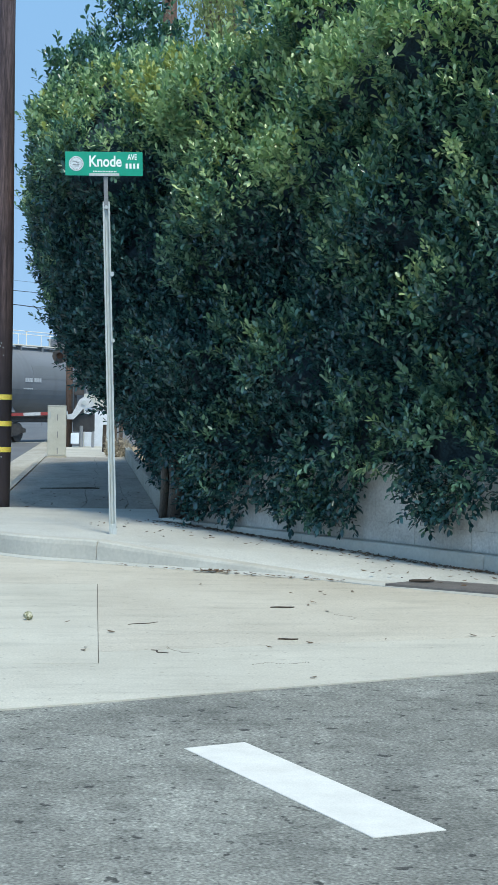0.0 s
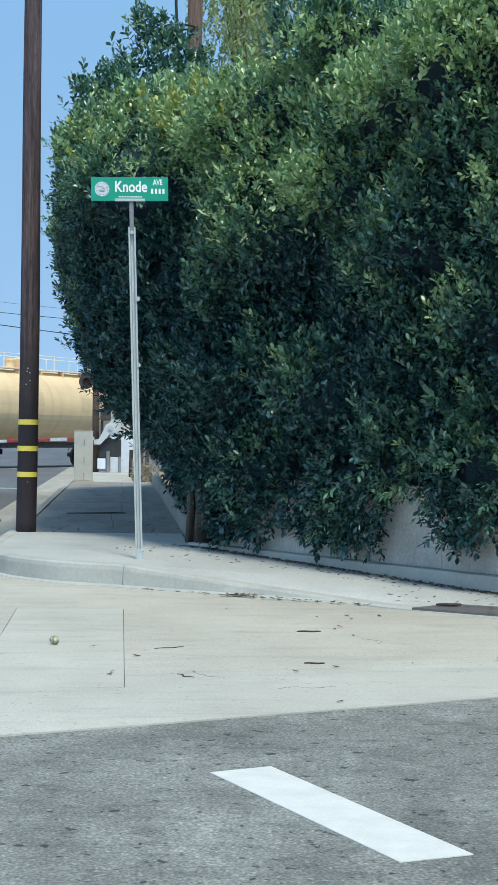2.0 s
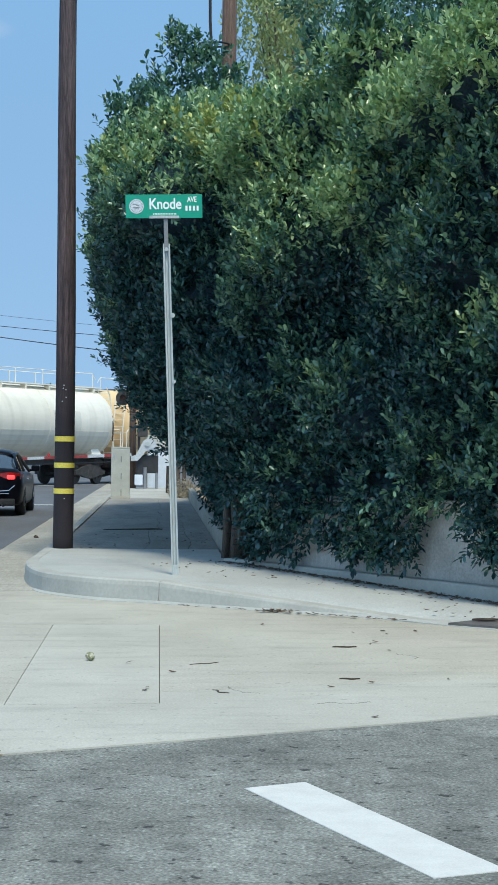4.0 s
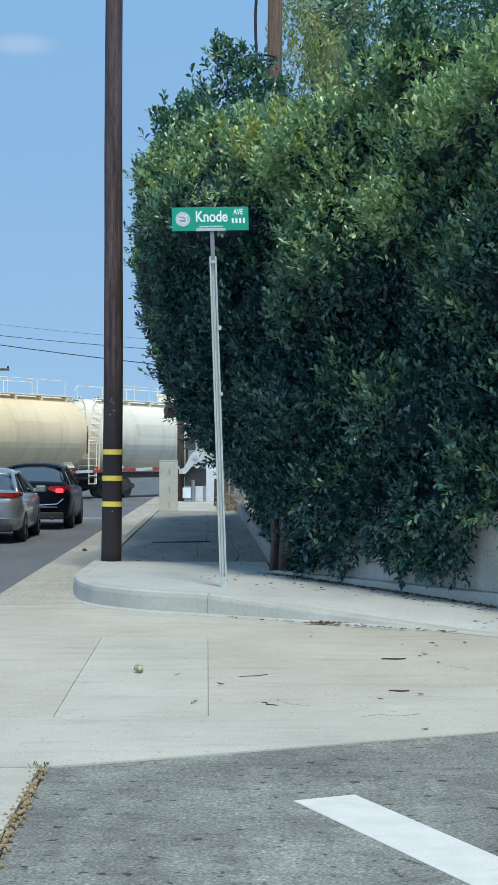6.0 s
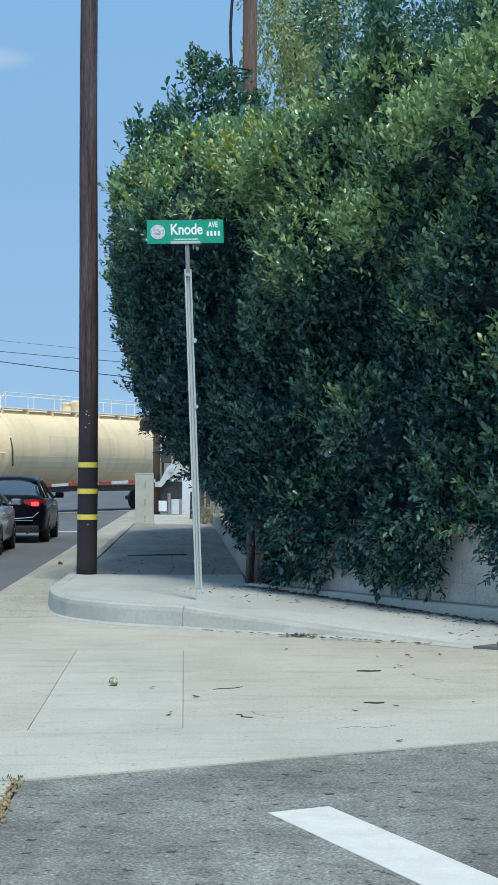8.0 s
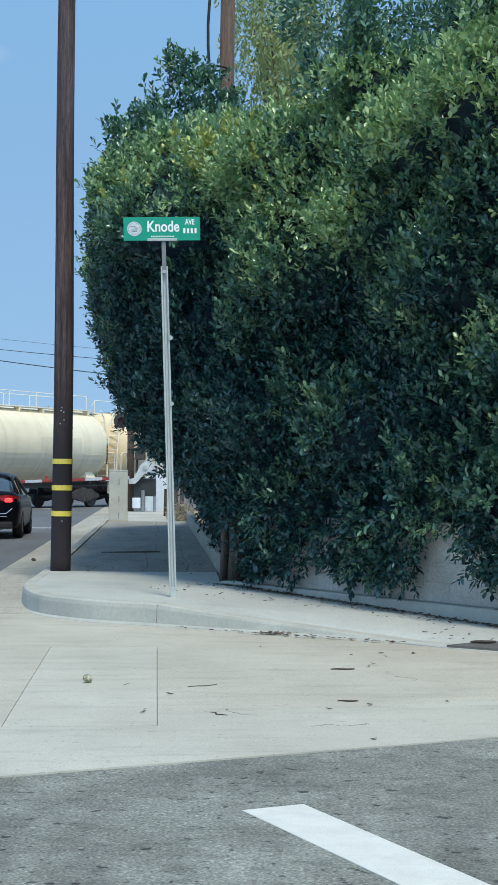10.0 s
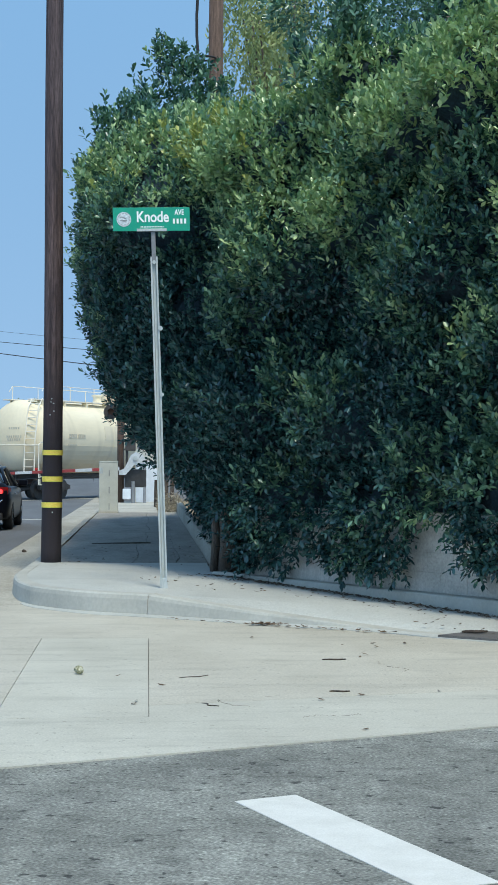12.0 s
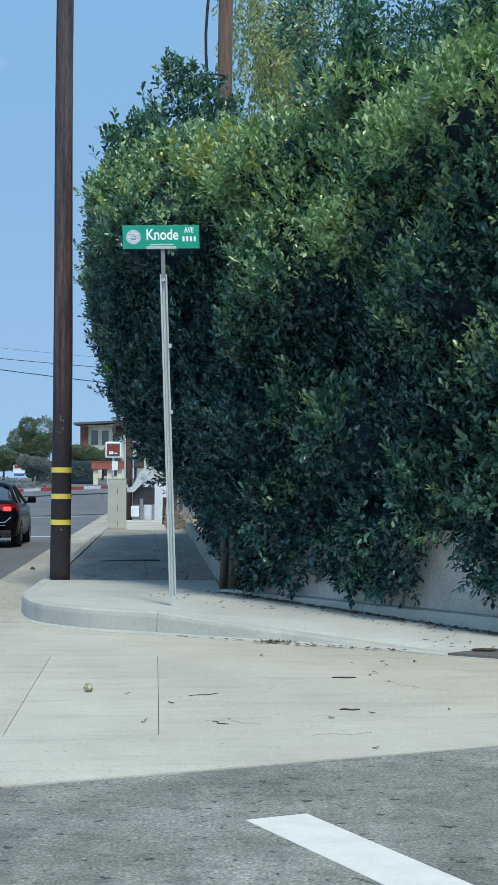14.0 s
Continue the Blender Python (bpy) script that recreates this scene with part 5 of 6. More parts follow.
def wheel(parent, x, y, r, side):
    tyre = empty("wheel")
    tyre.parent = parent
    tyre.matrix_basis = pose(x, y, r, 0, 0, 0 if side > 0 else 180)
    bm = bmesh.new()
    prof = [(-0.11, r * 0.62), (-0.11, r * 0.9), (-0.085, r * 0.985), (0, r), (0.085, r * 0.985), (0.11, r * 0.9), (0.11, r * 0.62)]
    loft(bm, [[(px, pr * math.cos(a), pr * math.sin(a)) for a in [k * math.tau / 28 for k in range(28)]] for px, pr in prof], caps=False)
    part("tyre", bm, M_BLACK, tyre, smooth=True)
    bm = bmesh.new()
    tube(bm, [(0.06, 0, 0), (0.085, 0, 0)], r * 0.18, 12)
    for k in range(10):
        a = k * math.tau / 10
        tube(bm, [(0.075, r * 0.12 * math.cos(a), r * 0.12 * math.sin(a)), (0.09, r * 0.63 * math.cos(a), r * 0.63 * math.sin(a))], 0.018, 5)
    loft(bm, [[(px, pr * math.cos(a), pr * math.sin(a)) for a in [k * math.tau / 28 for k in range(28)]] for px, pr in [(-0.10, r * 0.64), (0.095, r * 0.66), (0.105, r * 0.62), (-0.09, r * 0.60)]], caps=False)
    part("rim", bm, M_CHROME, tyre, smooth=True)


def build_car(label, x, y, yaw, paint, lit, hatch):
    car = empty("car", pose(x, y, 0, 0, 0, yaw))
    tagged(car, label, "car", "cars waiting at the crossing")
    L = 4.8
    W = 0.915
    zb = 0.99 if not hatch else 0.98
    st = [(0.0, 0.36, 0.78, 0.86, 0.70, 0.72, 0.60), (0.06, 0.28, 0.86, 0.98, 0.80, 0.82, 0.70), (0.22, 0.24, 0.92, 1.06, 0.86, 0.885, 0.74), (0.6, 0.22, 0.95, zb + 0.06, 0.88, W, 0.78),
          (1.2, 0.20, 0.95, zb, 0.89, W, 0.80), (2.4, 0.20, 0.93, 0.98, 0.89, W, 0.80), (3.4, 0.20, 0.90, 0.96, 0.89, W, 0.80), (4.0, 0.22, 0.84, 0.92, 0.88, 0.90, 0.76), (4.5, 0.26, 0.74, 0.80, 0.84, 0.85, 0.66), (4.75, 0.34, 0.62, 0.68, 0.70, 0.72, 0.5), (4.8, 0.40, 0.56, 0.6, 0.6, 0.62, 0.4)]
    bm = bmesh.new()
    car_shell(bm, st)
    body = part("body", bm, paint, car, smooth=True)
    # greenhouse: glass shell with pillars and a roof
    back = 0.42 if hatch else 0.48
    gh = [(back, zb + 0.01, 0.72, 0.70), (back + 0.55, 1.30, 0.70, 0.57), (back + 0.85, 1.43, 0.69, 0.54), (2.3, 1.47, 0.70, 0.54), (2.85, 1.41, 0.69, 0.54), (3.75, 0.97, 0.72, 0.66)]
    bm = bmesh.new()
    rings = []
    for yy, zt, wl, wt in gh:
        z0 = 0.93
        half = [(wl + 0.075, z0), (wt + 0.05, max(zt - 0.10, z0 + 0.004)), (wt * 0.84, max(zt - 0.035, z0 + 0.012)), (wt * 0.42, max(zt, z0 + 0.02))]
        rings.append([(x, yy, z) for x, z in half] + [(-x, yy, z) for x, z in half[::-1]])
    loft(bm, rings)
    part("window_glass", bm, M_GLASS, car, "dark tinted window glass")
    bm = bmesh.new()
    rings = []
    for yy, zt, wl, wt in [(back + 0.72, 1.392, 0, 0.575), (back + 0.9, 1.452, 0, 0.58), (2.3, 1.487, 0, 0.585), (2.8, 1.440, 0, 0.575), (2.95, 1.375, 0, 0.56)]:
        half = [(wt + 0.035, zt - 0.105), (wt * 0.86, zt - 0.035), (wt * 0.42, zt), (0.0, zt + 0.006)]
        rings.append([(x, yy, z) for x, z in half] + [(-x, yy, z) for x, z in half[-2::-1]])
    loft(bm, rings)
    part("roof", bm, paint, car, smooth=True)
    for s in (-1, 1):
        bm = bmesh.new()
        tube(bm, [(s * 0.80, back - 0.02, zb + 0.0), (s * 0.70, back + 0.42, 1.20), (s * 0.615, back + 0.85, 1.345), (s * 0.62, 2.3, 1.38), (s * 0.615, 2.9, 1.315), (s * 0.80, 3.75, 0.96)], 0.042, 6)
        part("pillar", bm, paint, car, smooth=True)
        bm = bmesh.new()
        tube(bm, [(s * 0.795, 2.05, 0.97), (s * 0.63, 2.0, 1.37)], 0.035, 6)
        part("door_pillar", bm, M_TRIM, car)
        bm = bmesh.new()
        vs = box(bm, s * 1.0, 3.05, 1.03, 0.20, 0.12, 0.14, 0.035)
        tube(bm, [(s * 0.86, 3.05, 0.98), (s * 0.94, 3.05, 1.0)], 0.03, 6)
        part("mirror", bm, paint, car, "door mirror")
        for yy in (1.55, 2.55):
            bm = bmesh.new()
            box(bm, s * (W + 0.008), yy, 0.80, 0.03, 0.18, 0.03, 0.01)
            part("door_handle", bm, M_CHROME if not hatch else paint, car)
        # tail lamps wrapping the corner
        bm = bmesh.new()
        zl = 0.83 if not hatch else 0.90
        tall = 1.0 if not hatch else 0.55
        rings = []
        for xx, yy, z0, z1 in [(s * 0.42, -0.004, zl + 0.05, zl + 0.12), (s * 0.60, 0.005, zl - 0.02, zl + 0.14), (s * 0.76, 0.045, zl - 0.05, zl + 0.13), (s * 0.855, 0.17, zl - 0.02, zl + 0.12), (s * 0.905, 0.40, zl + 0.03, zl + 0.10)]:
            z0, z1 = zl + 0.05 + (z0 - zl - 0.05) * tall, zl + 0.05 + (z1 - zl - 0.05) * tall
            rings.append([(xx, yy - 0.012, z0), (xx, yy - 0.012, z1), (xx * 0.95, yy + 0.1, z1), (xx * 0.95, yy + 0.1, z0)])
        loft(bm, rings)
        part("tail_lamp", bm, M_TAIL_OFF, car, "red tail lamp lens")
        if lit:
            bm = bmesh.new()
            box(bm, s * 0.66, -0.005, zl + 0.03, 0.17, 0.06, 0.095, 0.028, Matrix.Rotation(s * 0.22, 3, 'Z'))
            part("brake_lamp", bm, M_TAIL, car, "lit red brake lamp")
    if lit:
        bm = bmesh.new()
        box(bm, -0.25, back + 0.45, 1.17, 0.34, 0.03, 0.025, 0.004)
        part("high_brake_lamp", bm, M_TAIL, car, "red high brake lamp behind glass")
    bm = bmesh.new()
    box(bm, 0, 0.01, 0.31, 1.5, 0.10, 0.16, 0.04)
    part("lower_bumper", bm, M_BLACK, car)
    bm = bmesh.new()
    box(bm, 0, -0.035, 0.50, 1.25 if not hatch else 1.4, 0.05, 0.016, 0.005)
    part("bumper_strip", bm, M_CHROME, car, "thin bright bumper strip")
    bm = bmesh.new()
    box(bm, 0, -0.035, 0.985 if hatch else 0.90, 0.62, 0.03, 0.024, 0.006)
    part("boot_strip", bm, M_CHROME, car)
    bm = bmesh.new()
    box(bm, 0, -0.028, 0.72, 0.36, 0.03, 0.17, 0.01)
    part("number_plate", bm, M_PLATE, car, "blank pale plate")
    if not hatch:
        bm = bmesh.new()
        tube(bm, [(-0.62, -0.03, 0.57), (-0.3, -0.035, 0.545), (0.3, -0.035, 0.545), (0.62, -0.03, 0.57), (0.74, 0.0, 0.68)], 0.012, 6)
        part("boot_edge", bm, M_CHROME, car)
    for s in (-1, 1):
        for yy in (0.98, 3.78):
            wheel(car, s * 0.80, yy, 0.335, s)
    for s in (-1, 1):
        bm = bmesh.new()
        tube(bm, [(s * 0.5, -0.06, 0.25), (s * 0.5, 0.1, 0.25)], 0.04, 10)
        part("exhaust", bm, M_CHROME, car)
    if hatch:
        car.scale = (1, 1, 0.93)
    return car


def build_cars():
    build_car("black saloon car waiting with brake lights lit", -3.92, 36.75, 0.5, M_CARBLACK, True, False)
    build_car("silver-grey hatchback car waiting in the queue", -4.28, 30.2, 0.8, M_CARSILVER, False, True)


# ---------- distance ----------
def leafy(name, parent, centre, radii, count, size, mat, rng, label="", flatten=1.0):
    """A crown of many small leaf clumps with an uneven outline."""
    leaves = []
    blobs = [(np.array(centre) + rng.normal(0, 0.45, 3) * radii, np.array(radii) * rng.uniform(0.35, 0.6)) for _ in range(14)]
    for _ in range(count):
        c, r = blobs[int(rng.integers(0, len(blobs)))]
        d = rng.normal(0, 1, 3)
        d /= np.linalg.norm(d)
        p = c + d * r * rng.uniform(0.6, 1.0)
        leaves.append((p, d + rng.normal(0, 0.6, 3), rng.normal(0, 1, 3), size * rng.uniform(0.6, 1.3), size * rng.uniform(0.3, 0.6)))
    ob = new(name, leaf_mesh(name, leaves, mat))
    ob.parent = parent
    tagged(ob, label, kind="stuff")
    return ob


def build_tree(label, x, y, trunk_h, centre_z, radii, count, size, mat, seed, z0=0.0, limbs=6):
    rng = np.random.default_rng(seed)
    tree = empty("tree", pose(x, y, z0))
    tagged(tree, label, "tree")
    bm = bmesh.new()
    r = max(0.12, 0.03 * centre_z)
    tube(bm, [(0, 0, -0.2), (0.1, 0, trunk_h * 0.5), (0, 0.1, trunk_h), (0, 0, centre_z)], r, 10, radii=[r * 1.3, r, r * 0.8, r * 0.35])
    part("trunk", bm, M_BARK, tree, smooth=True)
    for k in range(limbs):
        a = k * math.tau / limbs + rng.uniform(-0.3, 0.3)
        bm = bmesh.new()
        e = (radii[0] * 0.7 * math.cos(a), radii[1] * 0.7 * math.sin(a), centre_z + rng.uniform(-0.2, 0.6) * radii[2])
        tube(bm, [(0, 0, trunk_h * 0.85), (e[0] * 0.4, e[1] * 0.4, trunk_h + (e[2] - trunk_h) * 0.6), e], r * 0.4, 7, radii=[r * 0.5, r * 0.35, r * 0.12])
        part("limb", bm, M_BARK, tree, smooth=True)
    leafy("crown", tree, (0, 0, centre_z), radii, count, size, mat, rng)
    return tree


def build_feathery_tree():
    """Pepper-like tree with hanging sprays behind the hedge."""
    rng = np.random.default_rng(21)
    tree = empty("tree", pose(2.95, 35.0, 0.0))
    tagged(tree, "feathery yellow-green tree with drooping sprays behind the hedge", "tree")
    bm = bmesh.new()
    tube(bm, [(0, 0, 0), (0.1, 0, 3), (-0.2, 0, 6.5), (-0.3, 0, 10)], 0.25, 10, radii=[0.3, 0.24, 0.16, 0.06])
    part("trunk", bm, M_BARK, tree, smooth=True)
    leaves = []
    ends = []
    for k in range(9):
        a = k * math.tau / 9
        e = np.array((0.62 * math.cos(a) - 0.42, 1.2 * math.sin(a), 10.3 + rng.uniform(-0.9, 2.0)))
        ends.append(e)
        bm = bmesh.new()
        tube(bm, [(-0.1, 0, 5.5), (e[0] * 0.5, e[1] * 0.5, 8), tuple(e)], 0.05, 6, radii=[0.09, 0.05, 0.015])
        part("limb", bm, M_BARK, tree, smooth=True)
    for _ in range(500):
        e = ends[int(rng.integers(0, len(ends)))] + rng.normal(0, 1, 3) * (0.30, 0.5, 0.6)
        n = int(rng.integers(12, 26))
        drift = rng.normal(0, 0.12, 2)
        for j in range(n):
            t = j / n
            p = e + np.array((drift[0] * t * 2, drift[1] * t * 2, -1.25 * t * rng.uniform(0.9, 1.05)))
            leaves.append((p, np.array((rng.normal(0, 0.7), rng.normal(0, 0.7), -0.9)), rng.normal(0, 1, 3), rng.uniform(0.09, 0.16), rng.uniform(0.03, 0.055)))
    ob = new("sprays", leaf_mesh("sprays", leaves, M_FEATHER))
    ob.parent = tree
    tagged(ob, "thin hanging leaflets", kind="stuff")


def build_distance():
    build_feathery_tree()
    build_tree("dark green broad tree rising behind the hedge", 5.2, 27.5, 5.0, 8.6, (2.6, 1.6, 1.7), 20000, 0.105, M_MIDLEAF, 31)
    build_tree("tall rounded green street tree beyond the railway", -13.9, 190, 2, 4.5, (2.2, 2.2, 2.4), 16000, 0.25, M_FARLEAF, 41, ground_z(0, 190))
    build_tree("low green street tree beyond the railway", -18.6, 205, 1.5, 2.3, (2.6, 2.4, 1.3), 11000, 0.27, M_FARLEAF, 42, ground_z(0, 205))
    build_tree("grey-green tree beyond the railway", -11.6, 165, 1.0, 1.9, (1.4, 1.4, 1.2), 10000, 0.18, M_GREYLEAF, 43, ground_z(0, 165))
    build_tree("rounded green street tree beyond the railway", -8.9, 205, 2, 3.2, (2.2, 2, 1.4), 13000, 0.21, M_FARLEAF, 44, ground_z(0, 205))
    build_tree("full rounded green tree before the far building", -6.6, 208, 2, 2.9, (1.9, 2, 1.5), 11000, 0.21, M_FARLEAF, 46, ground_z(0, 208))
    build_tree("low green street tree beyond the railway", -29, 220, 1.5, 2.0, (4, 3, 1.2), 9000, 0.3, M_FARLEAF, 45, ground_z(0, 220))
    z = ground_z(0, 200)
    # clipped hedge behind the crossing
    rng = np.random.default_rng(5)
    hedge = empty("far_hedge", pose(-9.4, 178, ground_z(0, 178)))
    tagged(hedge, "dark clipped hedge beyond the railway", "hedge")
    bm = bmesh.new()
    box(bm, 0, 0, 1.2, 6.6, 1.4, 2.4, 0.3)
    part("core", bm, M_CORE, hedge)
    leafy("foliage", hedge, (0, 0, 1.45), (3.4, 0.9, 1.1), 11000, 0.2, M_FARLEAF, rng)
    shrubs = empty("shrub_row", pose(-17, 150, ground_z(0, 150)))
    tagged(shrubs, "low dry green shrubs along the far kerb", "shrub")
    leafy("foliage", shrubs, (0, 0, 0.35), (5.5, 1, 0.55), 8000, 0.18, M_GREYLEAF, rng)
    # two-storey house
    house = empty("apartment_building", pose(-7.4, 240, ground_z(0, 240) - 1.9))
    tagged(house, "two-storey cream and red-brown building with flat dark roof", "building")
    bm = bmesh.new()
    box(bm, 0.4, 0, 4.7, 5.0, 8, 9.4)
    part("cream_wall", bm, M_CREAM, house)
    bm = bmesh.new()
    box(bm, -2.65, -0.6, 4.6, 1.1, 8, 9.2)
    part("red_brown_wall", bm, M_BRICKRED, house)
    bm = bmesh.new()
    loft(bm, [[(-4.1, -6, 9.35), (3.6, -6, 9.75), (3.6, 5, 9.9), (-4.1, 5, 9.5)], [(-4.1, -6, 9.65), (3.6, -6, 10.05), (3.6, 5, 10.2), (-4.1, 5, 9.8)]])
    part("roof", bm, M_ROOF, house)
    for x in (-1.2, 0.3, 1.8):
        for zz in (3.2, 7.6):
            win = empty("window")
            win.parent = house
            win.matrix_basis = pose(x, -4.02, zz)
            bm = bmesh.new()
            box(bm, 0, 0, 0, 0.9, 0.1, 2.0)
            part("frame", bm, M_BRICKRED, win)
            bm = bmesh.new()
            box(bm, 0, -0.04, 0, 0.7, 0.1, 1.8)
            part("pane", bm, M_GLASS, win)
    # restaurant sign on a pole, and its red canopy
    pyl = empty("pylon_sign", pose(-5.05, 200, z))
    tagged(pyl, "white-framed square restaurant sign with a red emblem", "sign")
    bm = bmesh.new()
    tube(bm, [(0, 0, 0), (0, 0, 2.9)], 0.12, 10)
    part("pole", bm, M_GALV, pyl)
    bm = bmesh.new()
    box(bm, 0, 0, 3.75, 1.95, 0.35, 1.95, 0.16)
    part("frame", bm, M_WHITE, pyl)
    bm = bmesh.new()
    box(bm, 0, -0.17, 3.75, 1.55, 0.1, 1.5, 0.03)
    part("dark_face", bm, M_BRICKRED, pyl)
    bm = bmesh.new()
    box(bm, -0.2, -0.24, 3.85, 0.55, 0.04, 0.6, 0.05)
    box(bm, 0.3, -0.24, 3.8, 0.35, 0.04, 0.9, 0.05)
    part("emblem_red", bm, M_RED, pyl, "plain red emblem shapes")
    bm = bmesh.new()
    box(bm, -0.25, -0.25, 3.4, 0.5, 0.04, 0.35, 0.05)
    box(bm, 0.28, -0.25, 3.35, 0.4, 0.04, 0.12, 0.02)
    part("emblem_white", bm, M_WHITE, pyl, "plain white emblem shapes")
    can = empty("canopy", pose(-4.9, 172, ground_z(0, 172) + 0.4))
    tagged(can, "red fascia canopy on white columns", "canopy")
    bm = bmesh.new()
    box(bm, 0, 0, 1.55, 3.3, 3, 0.75, 0.03)
    part("fascia", bm, M_CLOTH, can)
    bm = bmesh.new()
    box(bm, 0, 0, 1.96, 3.4, 3.1, 0.08)
    part("roof", bm, M_CLOTH, can)
    bm = bmesh.new()
    box(bm, 0.75, -1.55, 1.55, 0.6, 0.06, 0.9)
    part("white_panel", bm, M_WHITE, can)
    for x in (-1.2, 0.2, 1.2):
        bm = bmesh.new()
        box(bm, x, -1.0, 0.36, 0.5, 0.5, 1.53)
        part("column", bm, M_CREAM, can)
    lamp = empty("street_lamp", pose(-12.0, 190, ground_z(0, 190)))
    tagged(lamp, "pale street lamp with a curved arm", "street lamp")
    bm = bmesh.new()
    tube(bm, [(0, 0, 0), (0, 0, 5.4), (-0.2, 0, 5.8), (-0.9, 0, 6.05), (-1.5, 0, 6.1)], 0.09, 8, radii=[0.12, 0.09, 0.07, 0.06, 0.06])
    part("pole", bm, M_GALV, lamp)
    bm = bmesh.new()
    box(bm, -1.7, 0, 6.08, 0.7, 0.25, 0.14, 0.05)
    part("lamp_head", bm, M_GALV, lamp)
    for k, (x, w, h, m, what) in enumerate([(-15.1, 1.3, 1.7, M_WHITE, "small white and red roadside sign board"), (-20.2, 0.6, 1.5, M_CREAM, "small pale roadside sign board")]):
        s = empty("sign_board", pose(x, 186, ground_z(0, 186)))
        tagged(s, what, "sign board", "roadside sign boards")
        bm = bmesh.new()
        tube(bm, [(0, 0, 0), (0, 0, 0.6)], 0.08, 8)
        part("post", bm, M_GALV, s)
        bm = bmesh.new()
        box(bm, 0, 0, 0.5 + h / 2, w, 0.1, h * 0.7, 0.03)
        part("board", bm, m, s)
        if not k:
            bm = bmesh.new()
            box(bm, 0, -0.06, 1.75, w * 0.8, 0.04, 0.35)
            part("red_bar", bm, M_RED, s)
            bm = bmesh.new()
            box(bm, 0, -0.06, 0.85, w * 0.9, 0.04, 0.3)
            part("blue_bar", bm, material("blue_board", (0.06, 0.09, 0.3), (0.08, 0.12, 0.36)), s)
    # overhead wires and the pole that carries them
    post = empty("utility_pole", pose(-12.1, 92.8, 0.0))
    tagged(post, "far wooden utility pole with cross arms carrying wires", "utility pole")
    bm = bmesh.new()
    tube(bm, [(0, 0, -0.1), (0, 0, 5), (0, 0, 9.6)], 0.16, 14, radii=[0.17, 0.15, 0.12])
    part("shaft", bm, M_POLE_FAR, post, smooth=True)
    for z, half in ((6.68, 1.1), (7.93, 0.3), (8.43, 0.3), (9.05, 0.3)):
        bm = bmesh.new()
        box(bm, 0, -0.16, z, 2 * half, 0.1, 0.12, 0.01)
        part("cross_arm", bm, M_POLE_FAR, post)
        for x in (-half + 0.08, half - 0.08):
            bm = bmesh.new()
            tube(bm, [(x, -0.16, z + 0.05), (x, -0.16, z + 0.12), (x, -0.16, z + 0.2)], 0.05, 8, radii=[0.03, 0.06, 0.04])
            part("insulator", bm, M_DARK, post)
    for k, (z0, z1) in enumerate([(9.1, 8.2), (8.49, 7.67), (7.95, 6.73)]):
        bm = bmesh.new()
        pts = []
        for i in range(25):
            t = i / 24
            pts.append((-36 + 52 * t, 90 + 6 * t, z0 + (z1 - z0) * (t - 0.48) / 0.19 * 0.9 + 4.6 * (t - 0.57) ** 2))
        tube(bm, pts, (0.008, 0.017, 0.024)[k], 5)
        ob = part("overhead_wire", bm, M_BLACK)
        tagged(ob, "thin black overhead wire against the sky", "wire", "overhead wires")


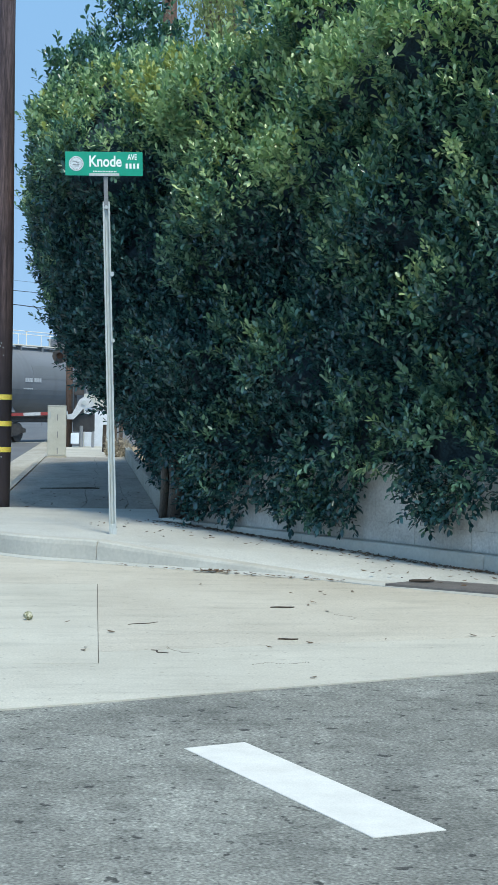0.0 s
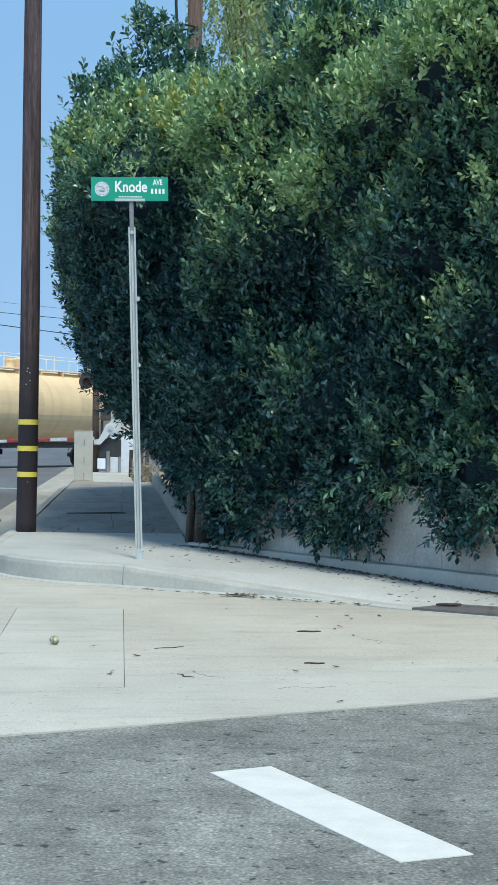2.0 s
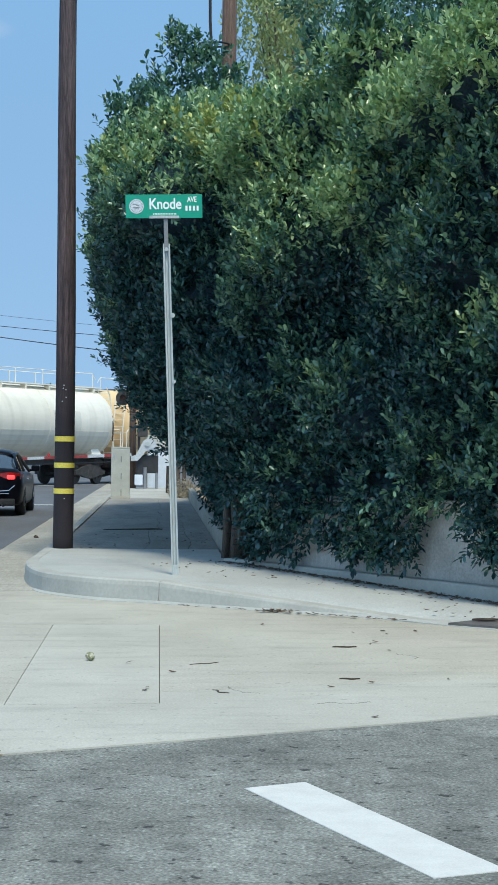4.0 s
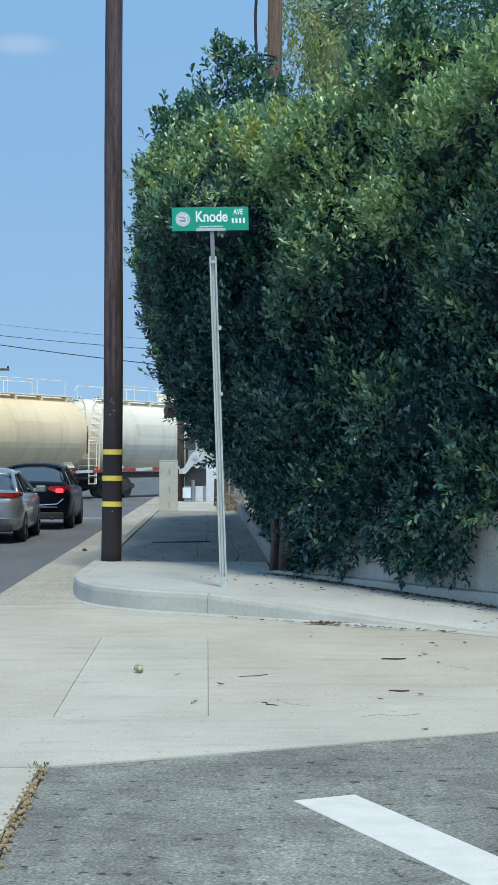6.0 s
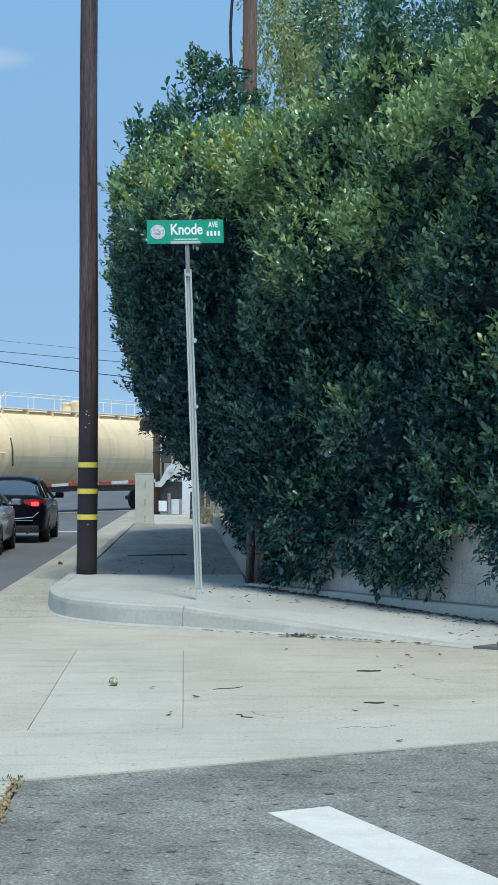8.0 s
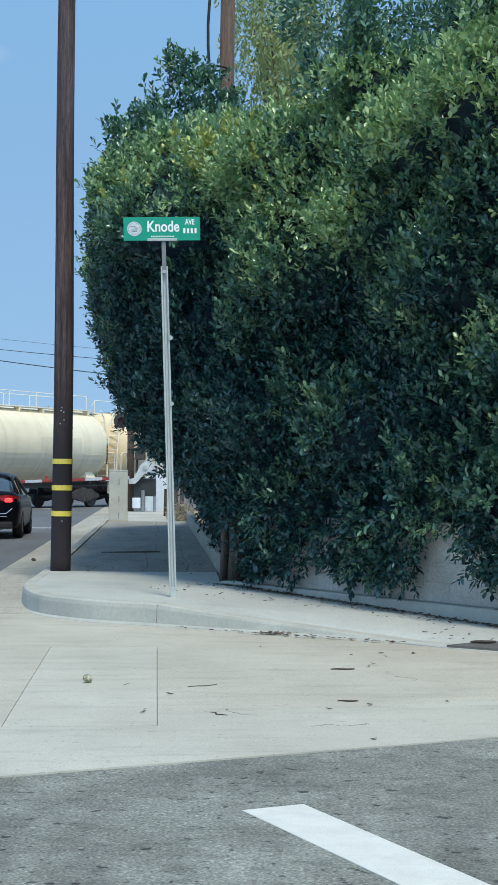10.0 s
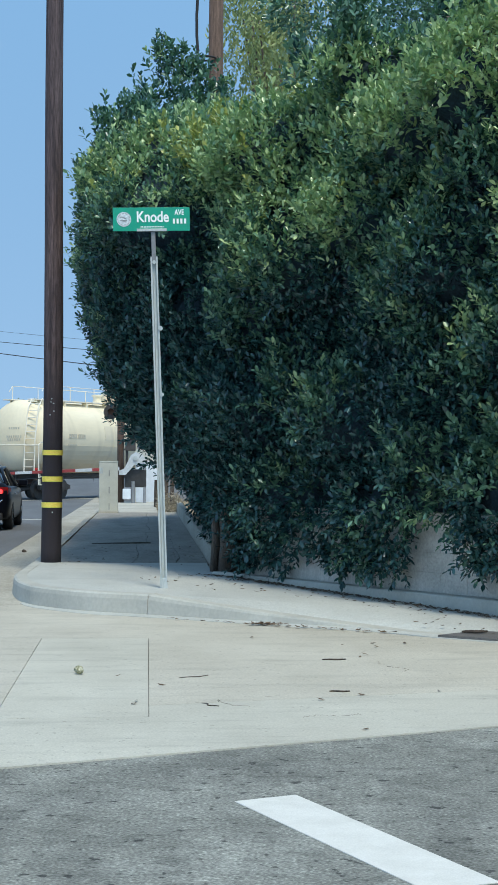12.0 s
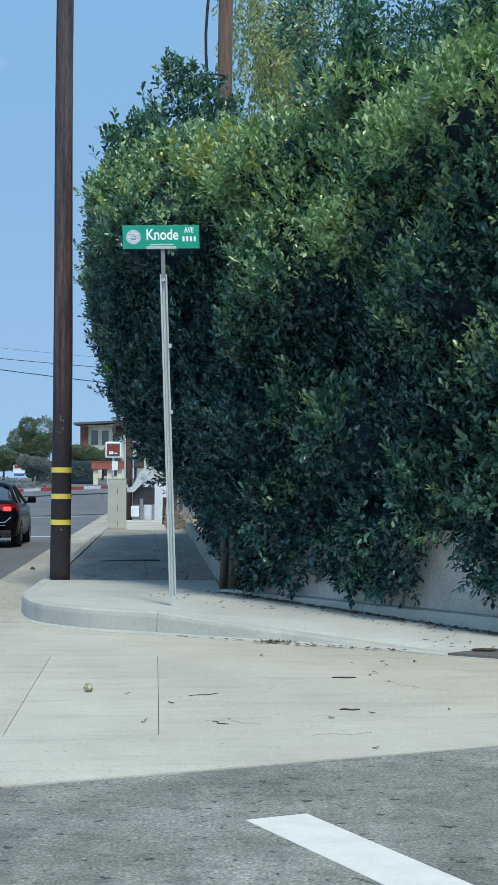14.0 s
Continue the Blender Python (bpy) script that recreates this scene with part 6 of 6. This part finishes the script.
# ---------- litter and small things ----------
def build_litter():
    rng = np.random.default_rng(3)
    leaves = []

    def drop(x, y, z, n, sx, sy):
        for _ in range(n):
            p = np.array((x + rng.normal(0, sx), y + rng.normal(0, sy), z + 0.006))
            a = rng.uniform(0, 6.28)
            L = rng.uniform(0.03, 0.07)
            leaves.append((p, np.array((math.cos(a), math.sin(a), rng.uniform(0, 0.25))), np.array((-math.sin(a), math.cos(a), rng.uniform(-0.3, 0.3))), L, L * 0.45))

    for s in np.arange(0, 6.5, 0.06):
        p = WALL_A + WALL_DIR * s + WALL_OUT * 0.05
        hz = 0.158 - 0.108 * min(max((p.x - 1.0) / 2.3, 0), 1)
        drop(p.x, p.y, hz + 0.008, 7, 0.04, 0.04)
        for _ in range(2):
            o = 1.1 * rng.uniform(0, 1) ** 2
            drop(p.x + WALL_OUT.x * o, p.y + WALL_OUT.y * o, hz + 0.012, 1, 0.05, 0.05)
    for i, p in enumerate(CURB_LINE):
        if 14.2 < p.y < 16.2 and p.x > 0.2:
            n = side_of(CURB_LINE, i)
            drop(p.x - n.x * 0.06, p.y - n.y * 0.06, 0.022, 5 if p.x > 0.9 else 2, 0.03, 0.02)
    drop(1.05, 15.02 - 0.06, 0.024, 50, 0.09, 0.025)
    for _ in range(70):
        drop(rng.uniform(-1.2, 0.7), rng.uniform(19.6, 27), 0.158, 1, 0.1, 0.1)
    for _ in range(18):
        drop(rng.uniform(-0.7, 3.0), rng.uniform(8.8, 14.0), 0.014, 1, 0.1, 0.1)
    ob = new("leaf_litter", leaf_mesh("leaf_litter", leaves, M_DRY))
    tagged(ob, "dry brown fallen leaves along the kerb and wall", "leaf litter", kind="stuff")
    bm = bmesh.new()
    bmesh.ops.create_icosphere(bm, subdivisions=3, radius=0.033)
    for v in bm.verts:
        v.co *= 1 + 0.25 * noise.noise(v.co * 40)
        v.co.z *= 0.9
    ob = part("stone", bm, M_STONE, smooth=True)
    ob.matrix_basis = pose(-0.475, 11.5, 0.043)
    tagged(ob, "small mottled round stone lying on the concrete", "stone")
    for (x, y, L, a, r, bow) in [(1.37, 12.28, 0.18, 2, 0.0055, 0.01), (1.21, 10.55, 0.13, -4, 0.005, 0.012), (0.31, 11.33, 0.25, 32, 0.0025, 0.015), (3.0, 11.2, 0.2, 8, 0.007, 0.01), (2.75, 13.95, 0.22, 2, 0.012, 0.01), (0.36, 10.0, 0.16, -60, 0.003, 0.02)]:
        bm = bmesh.new()
        pts = [(-L / 2 + L * k / 6, bow * math.sin(k * 1.3), 0) for k in range(7)]
        tube(bm, pts, r, 6, radii=[r * (0.5 + 0.8 * math.sin(math.pi * (k + 0.7) / 7.4)) for k in range(7)])
        ob = part("stick", bm, M_STICK)
        ob.matrix_basis = pose(x, y, 0.012 + r + (0.03 if y > 13 else 0), 0, 0, a)
        tagged(ob, "dark dry stick lying on the concrete", "stick", "fallen sticks")
    bm = bmesh.new()
    bmesh.ops.create_icosphere(bm, subdivisions=2, radius=0.042)
    for v in bm.verts:
        v.co *= 1 + 0.4 * noise.noise(v.co * 25)
        v.co.z *= 0.7
    ob = part("clod", bm, M_STICK)
    ob.matrix_basis = pose(-2.03, 27.6, 0.03)
    tagged(ob, "dark clod of debris lying in the gutter", "debris")
    # dirt and weeds in the joint beside the asphalt
    bm = bmesh.new()
    for y in np.arange(5.2, 7.95, 0.03):
        for _ in range(4):
            r = rng.uniform(0.004, 0.012)
            q = bmesh.ops.create_icosphere(bm, subdivisions=1, radius=r)
            bmesh.ops.translate(bm, vec=(-0.785 + rng.normal(0, 0.02), y + rng.normal(0, 0.02), 0.012), verts=q["verts"])
    ob = part("joint_dirt", bm, M_DIRT)
    tagged(ob, "crumbs of dry dirt along the concrete joint", "dirt", kind="stuff")
    weeds = []
    for cx, cy in [(-0.84, 7.98), (-0.76, 8.0), (-0.80, 7.9)]:
        for _ in range(5):
            a = rng.uniform(0, 6.28)
            weeds.append((np.array((cx + rng.normal(0, 0.012), cy + rng.normal(0, 0.01), 0.012)), np.array((math.cos(a) * 0.6, math.sin(a) * 0.6, 0.8)), np.array((-math.sin(a), math.cos(a), 0)), rng.uniform(0.015, 0.035), 0.008))
    ob = new("weeds", leaf_mesh("weeds", weeds, M_FARLEAF))
    tagged(ob, "tiny dry weeds in the joint", "weeds", kind="stuff")
    dry = []
    for _ in range(2600):
        x, y = rng.uniform(0.3, 1.0), rng.uniform(46, 52)
        tall = 0.55 * max(0.15, 0.6 + noise.noise((x * 4, y * 2, 3.3)))
        dry.append((np.array((x, y, 0.08 + rng.uniform(0, 1) * tall)), rng.normal(0, 0.8, 3) + np.array((0, 0, 0.4)), rng.normal(0, 1, 3), rng.uniform(0.05, 0.15), 0.03))
    ob = new("dry_grass", leaf_mesh("dry_grass", dry, leaf_material("straw", (0.16, 0.13, 0.09), (0.46, 0.39, 0.28), (0.3, 0.25, 0.16), 0.8, 0.2)))
    tagged(ob, "tall dry straw-coloured grass at the sidewalk's end", "dry grass", kind="stuff")
    cracks = empty("surface_cracks")
    tagged(cracks, "fine dark cracks in the concrete gutter", "cracks", kind="structure")
    for pts in [[(0.42, 10.25), (0.45, 10.1), (0.52, 9.98), (0.60, 9.95)], [(1.22, 9.62), (1.1, 9.54), (0.98, 9.57), (0.88, 9.5)], [(1.7, 11.9), (1.82, 11.72), (1.78, 11.6)]]:
        line = smooth_line(pts, 0.02)
        bm = bmesh.new()
        tube(bm, [(p.x + rng.normal(0, 0.006), p.y + rng.normal(0, 0.012), 0.0114) for p in line], 0.0016, 4)
        part("crack", bm, M_JOINT, cracks)


# ---------- moving things ----------
def motions():
    times = [0.0, 2.0, 4.0, 6.0, 8.0, 10.0, 12.0, 14.0]
    for car, ahead in TRAIN:
        rows = []
        for t in times:
            s = -5.355 + SPEED * (t - 11.5) + PITCH * ahead
            p = TRACK_P + TRACK_D * s
            rows.append((t, pose(p.x, p.y, 0.02, 0, 0, TRACK_YAW)))
        walk(car, rows)
        for bogie in car.children:
            for ws in bogie.children:
                if ws.name.startswith("wheelset"):
                    x = ws.location.x
                    walk(ws, [(k * 0.1, pose(x, 0, 0.43, 0, math.degrees(SPEED * k * 0.1 / 0.42), 0)) for k in range(141)])


build_ground()
build_apron()
build_kerb()
build_sidewalk()
build_wall()
build_marking()
build_track()
build_hedge()
build_utility_pole()
build_street_sign()
build_cabinets()
build_gate()
build_train()
build_cars()
build_distance()
build_litter()
motions()
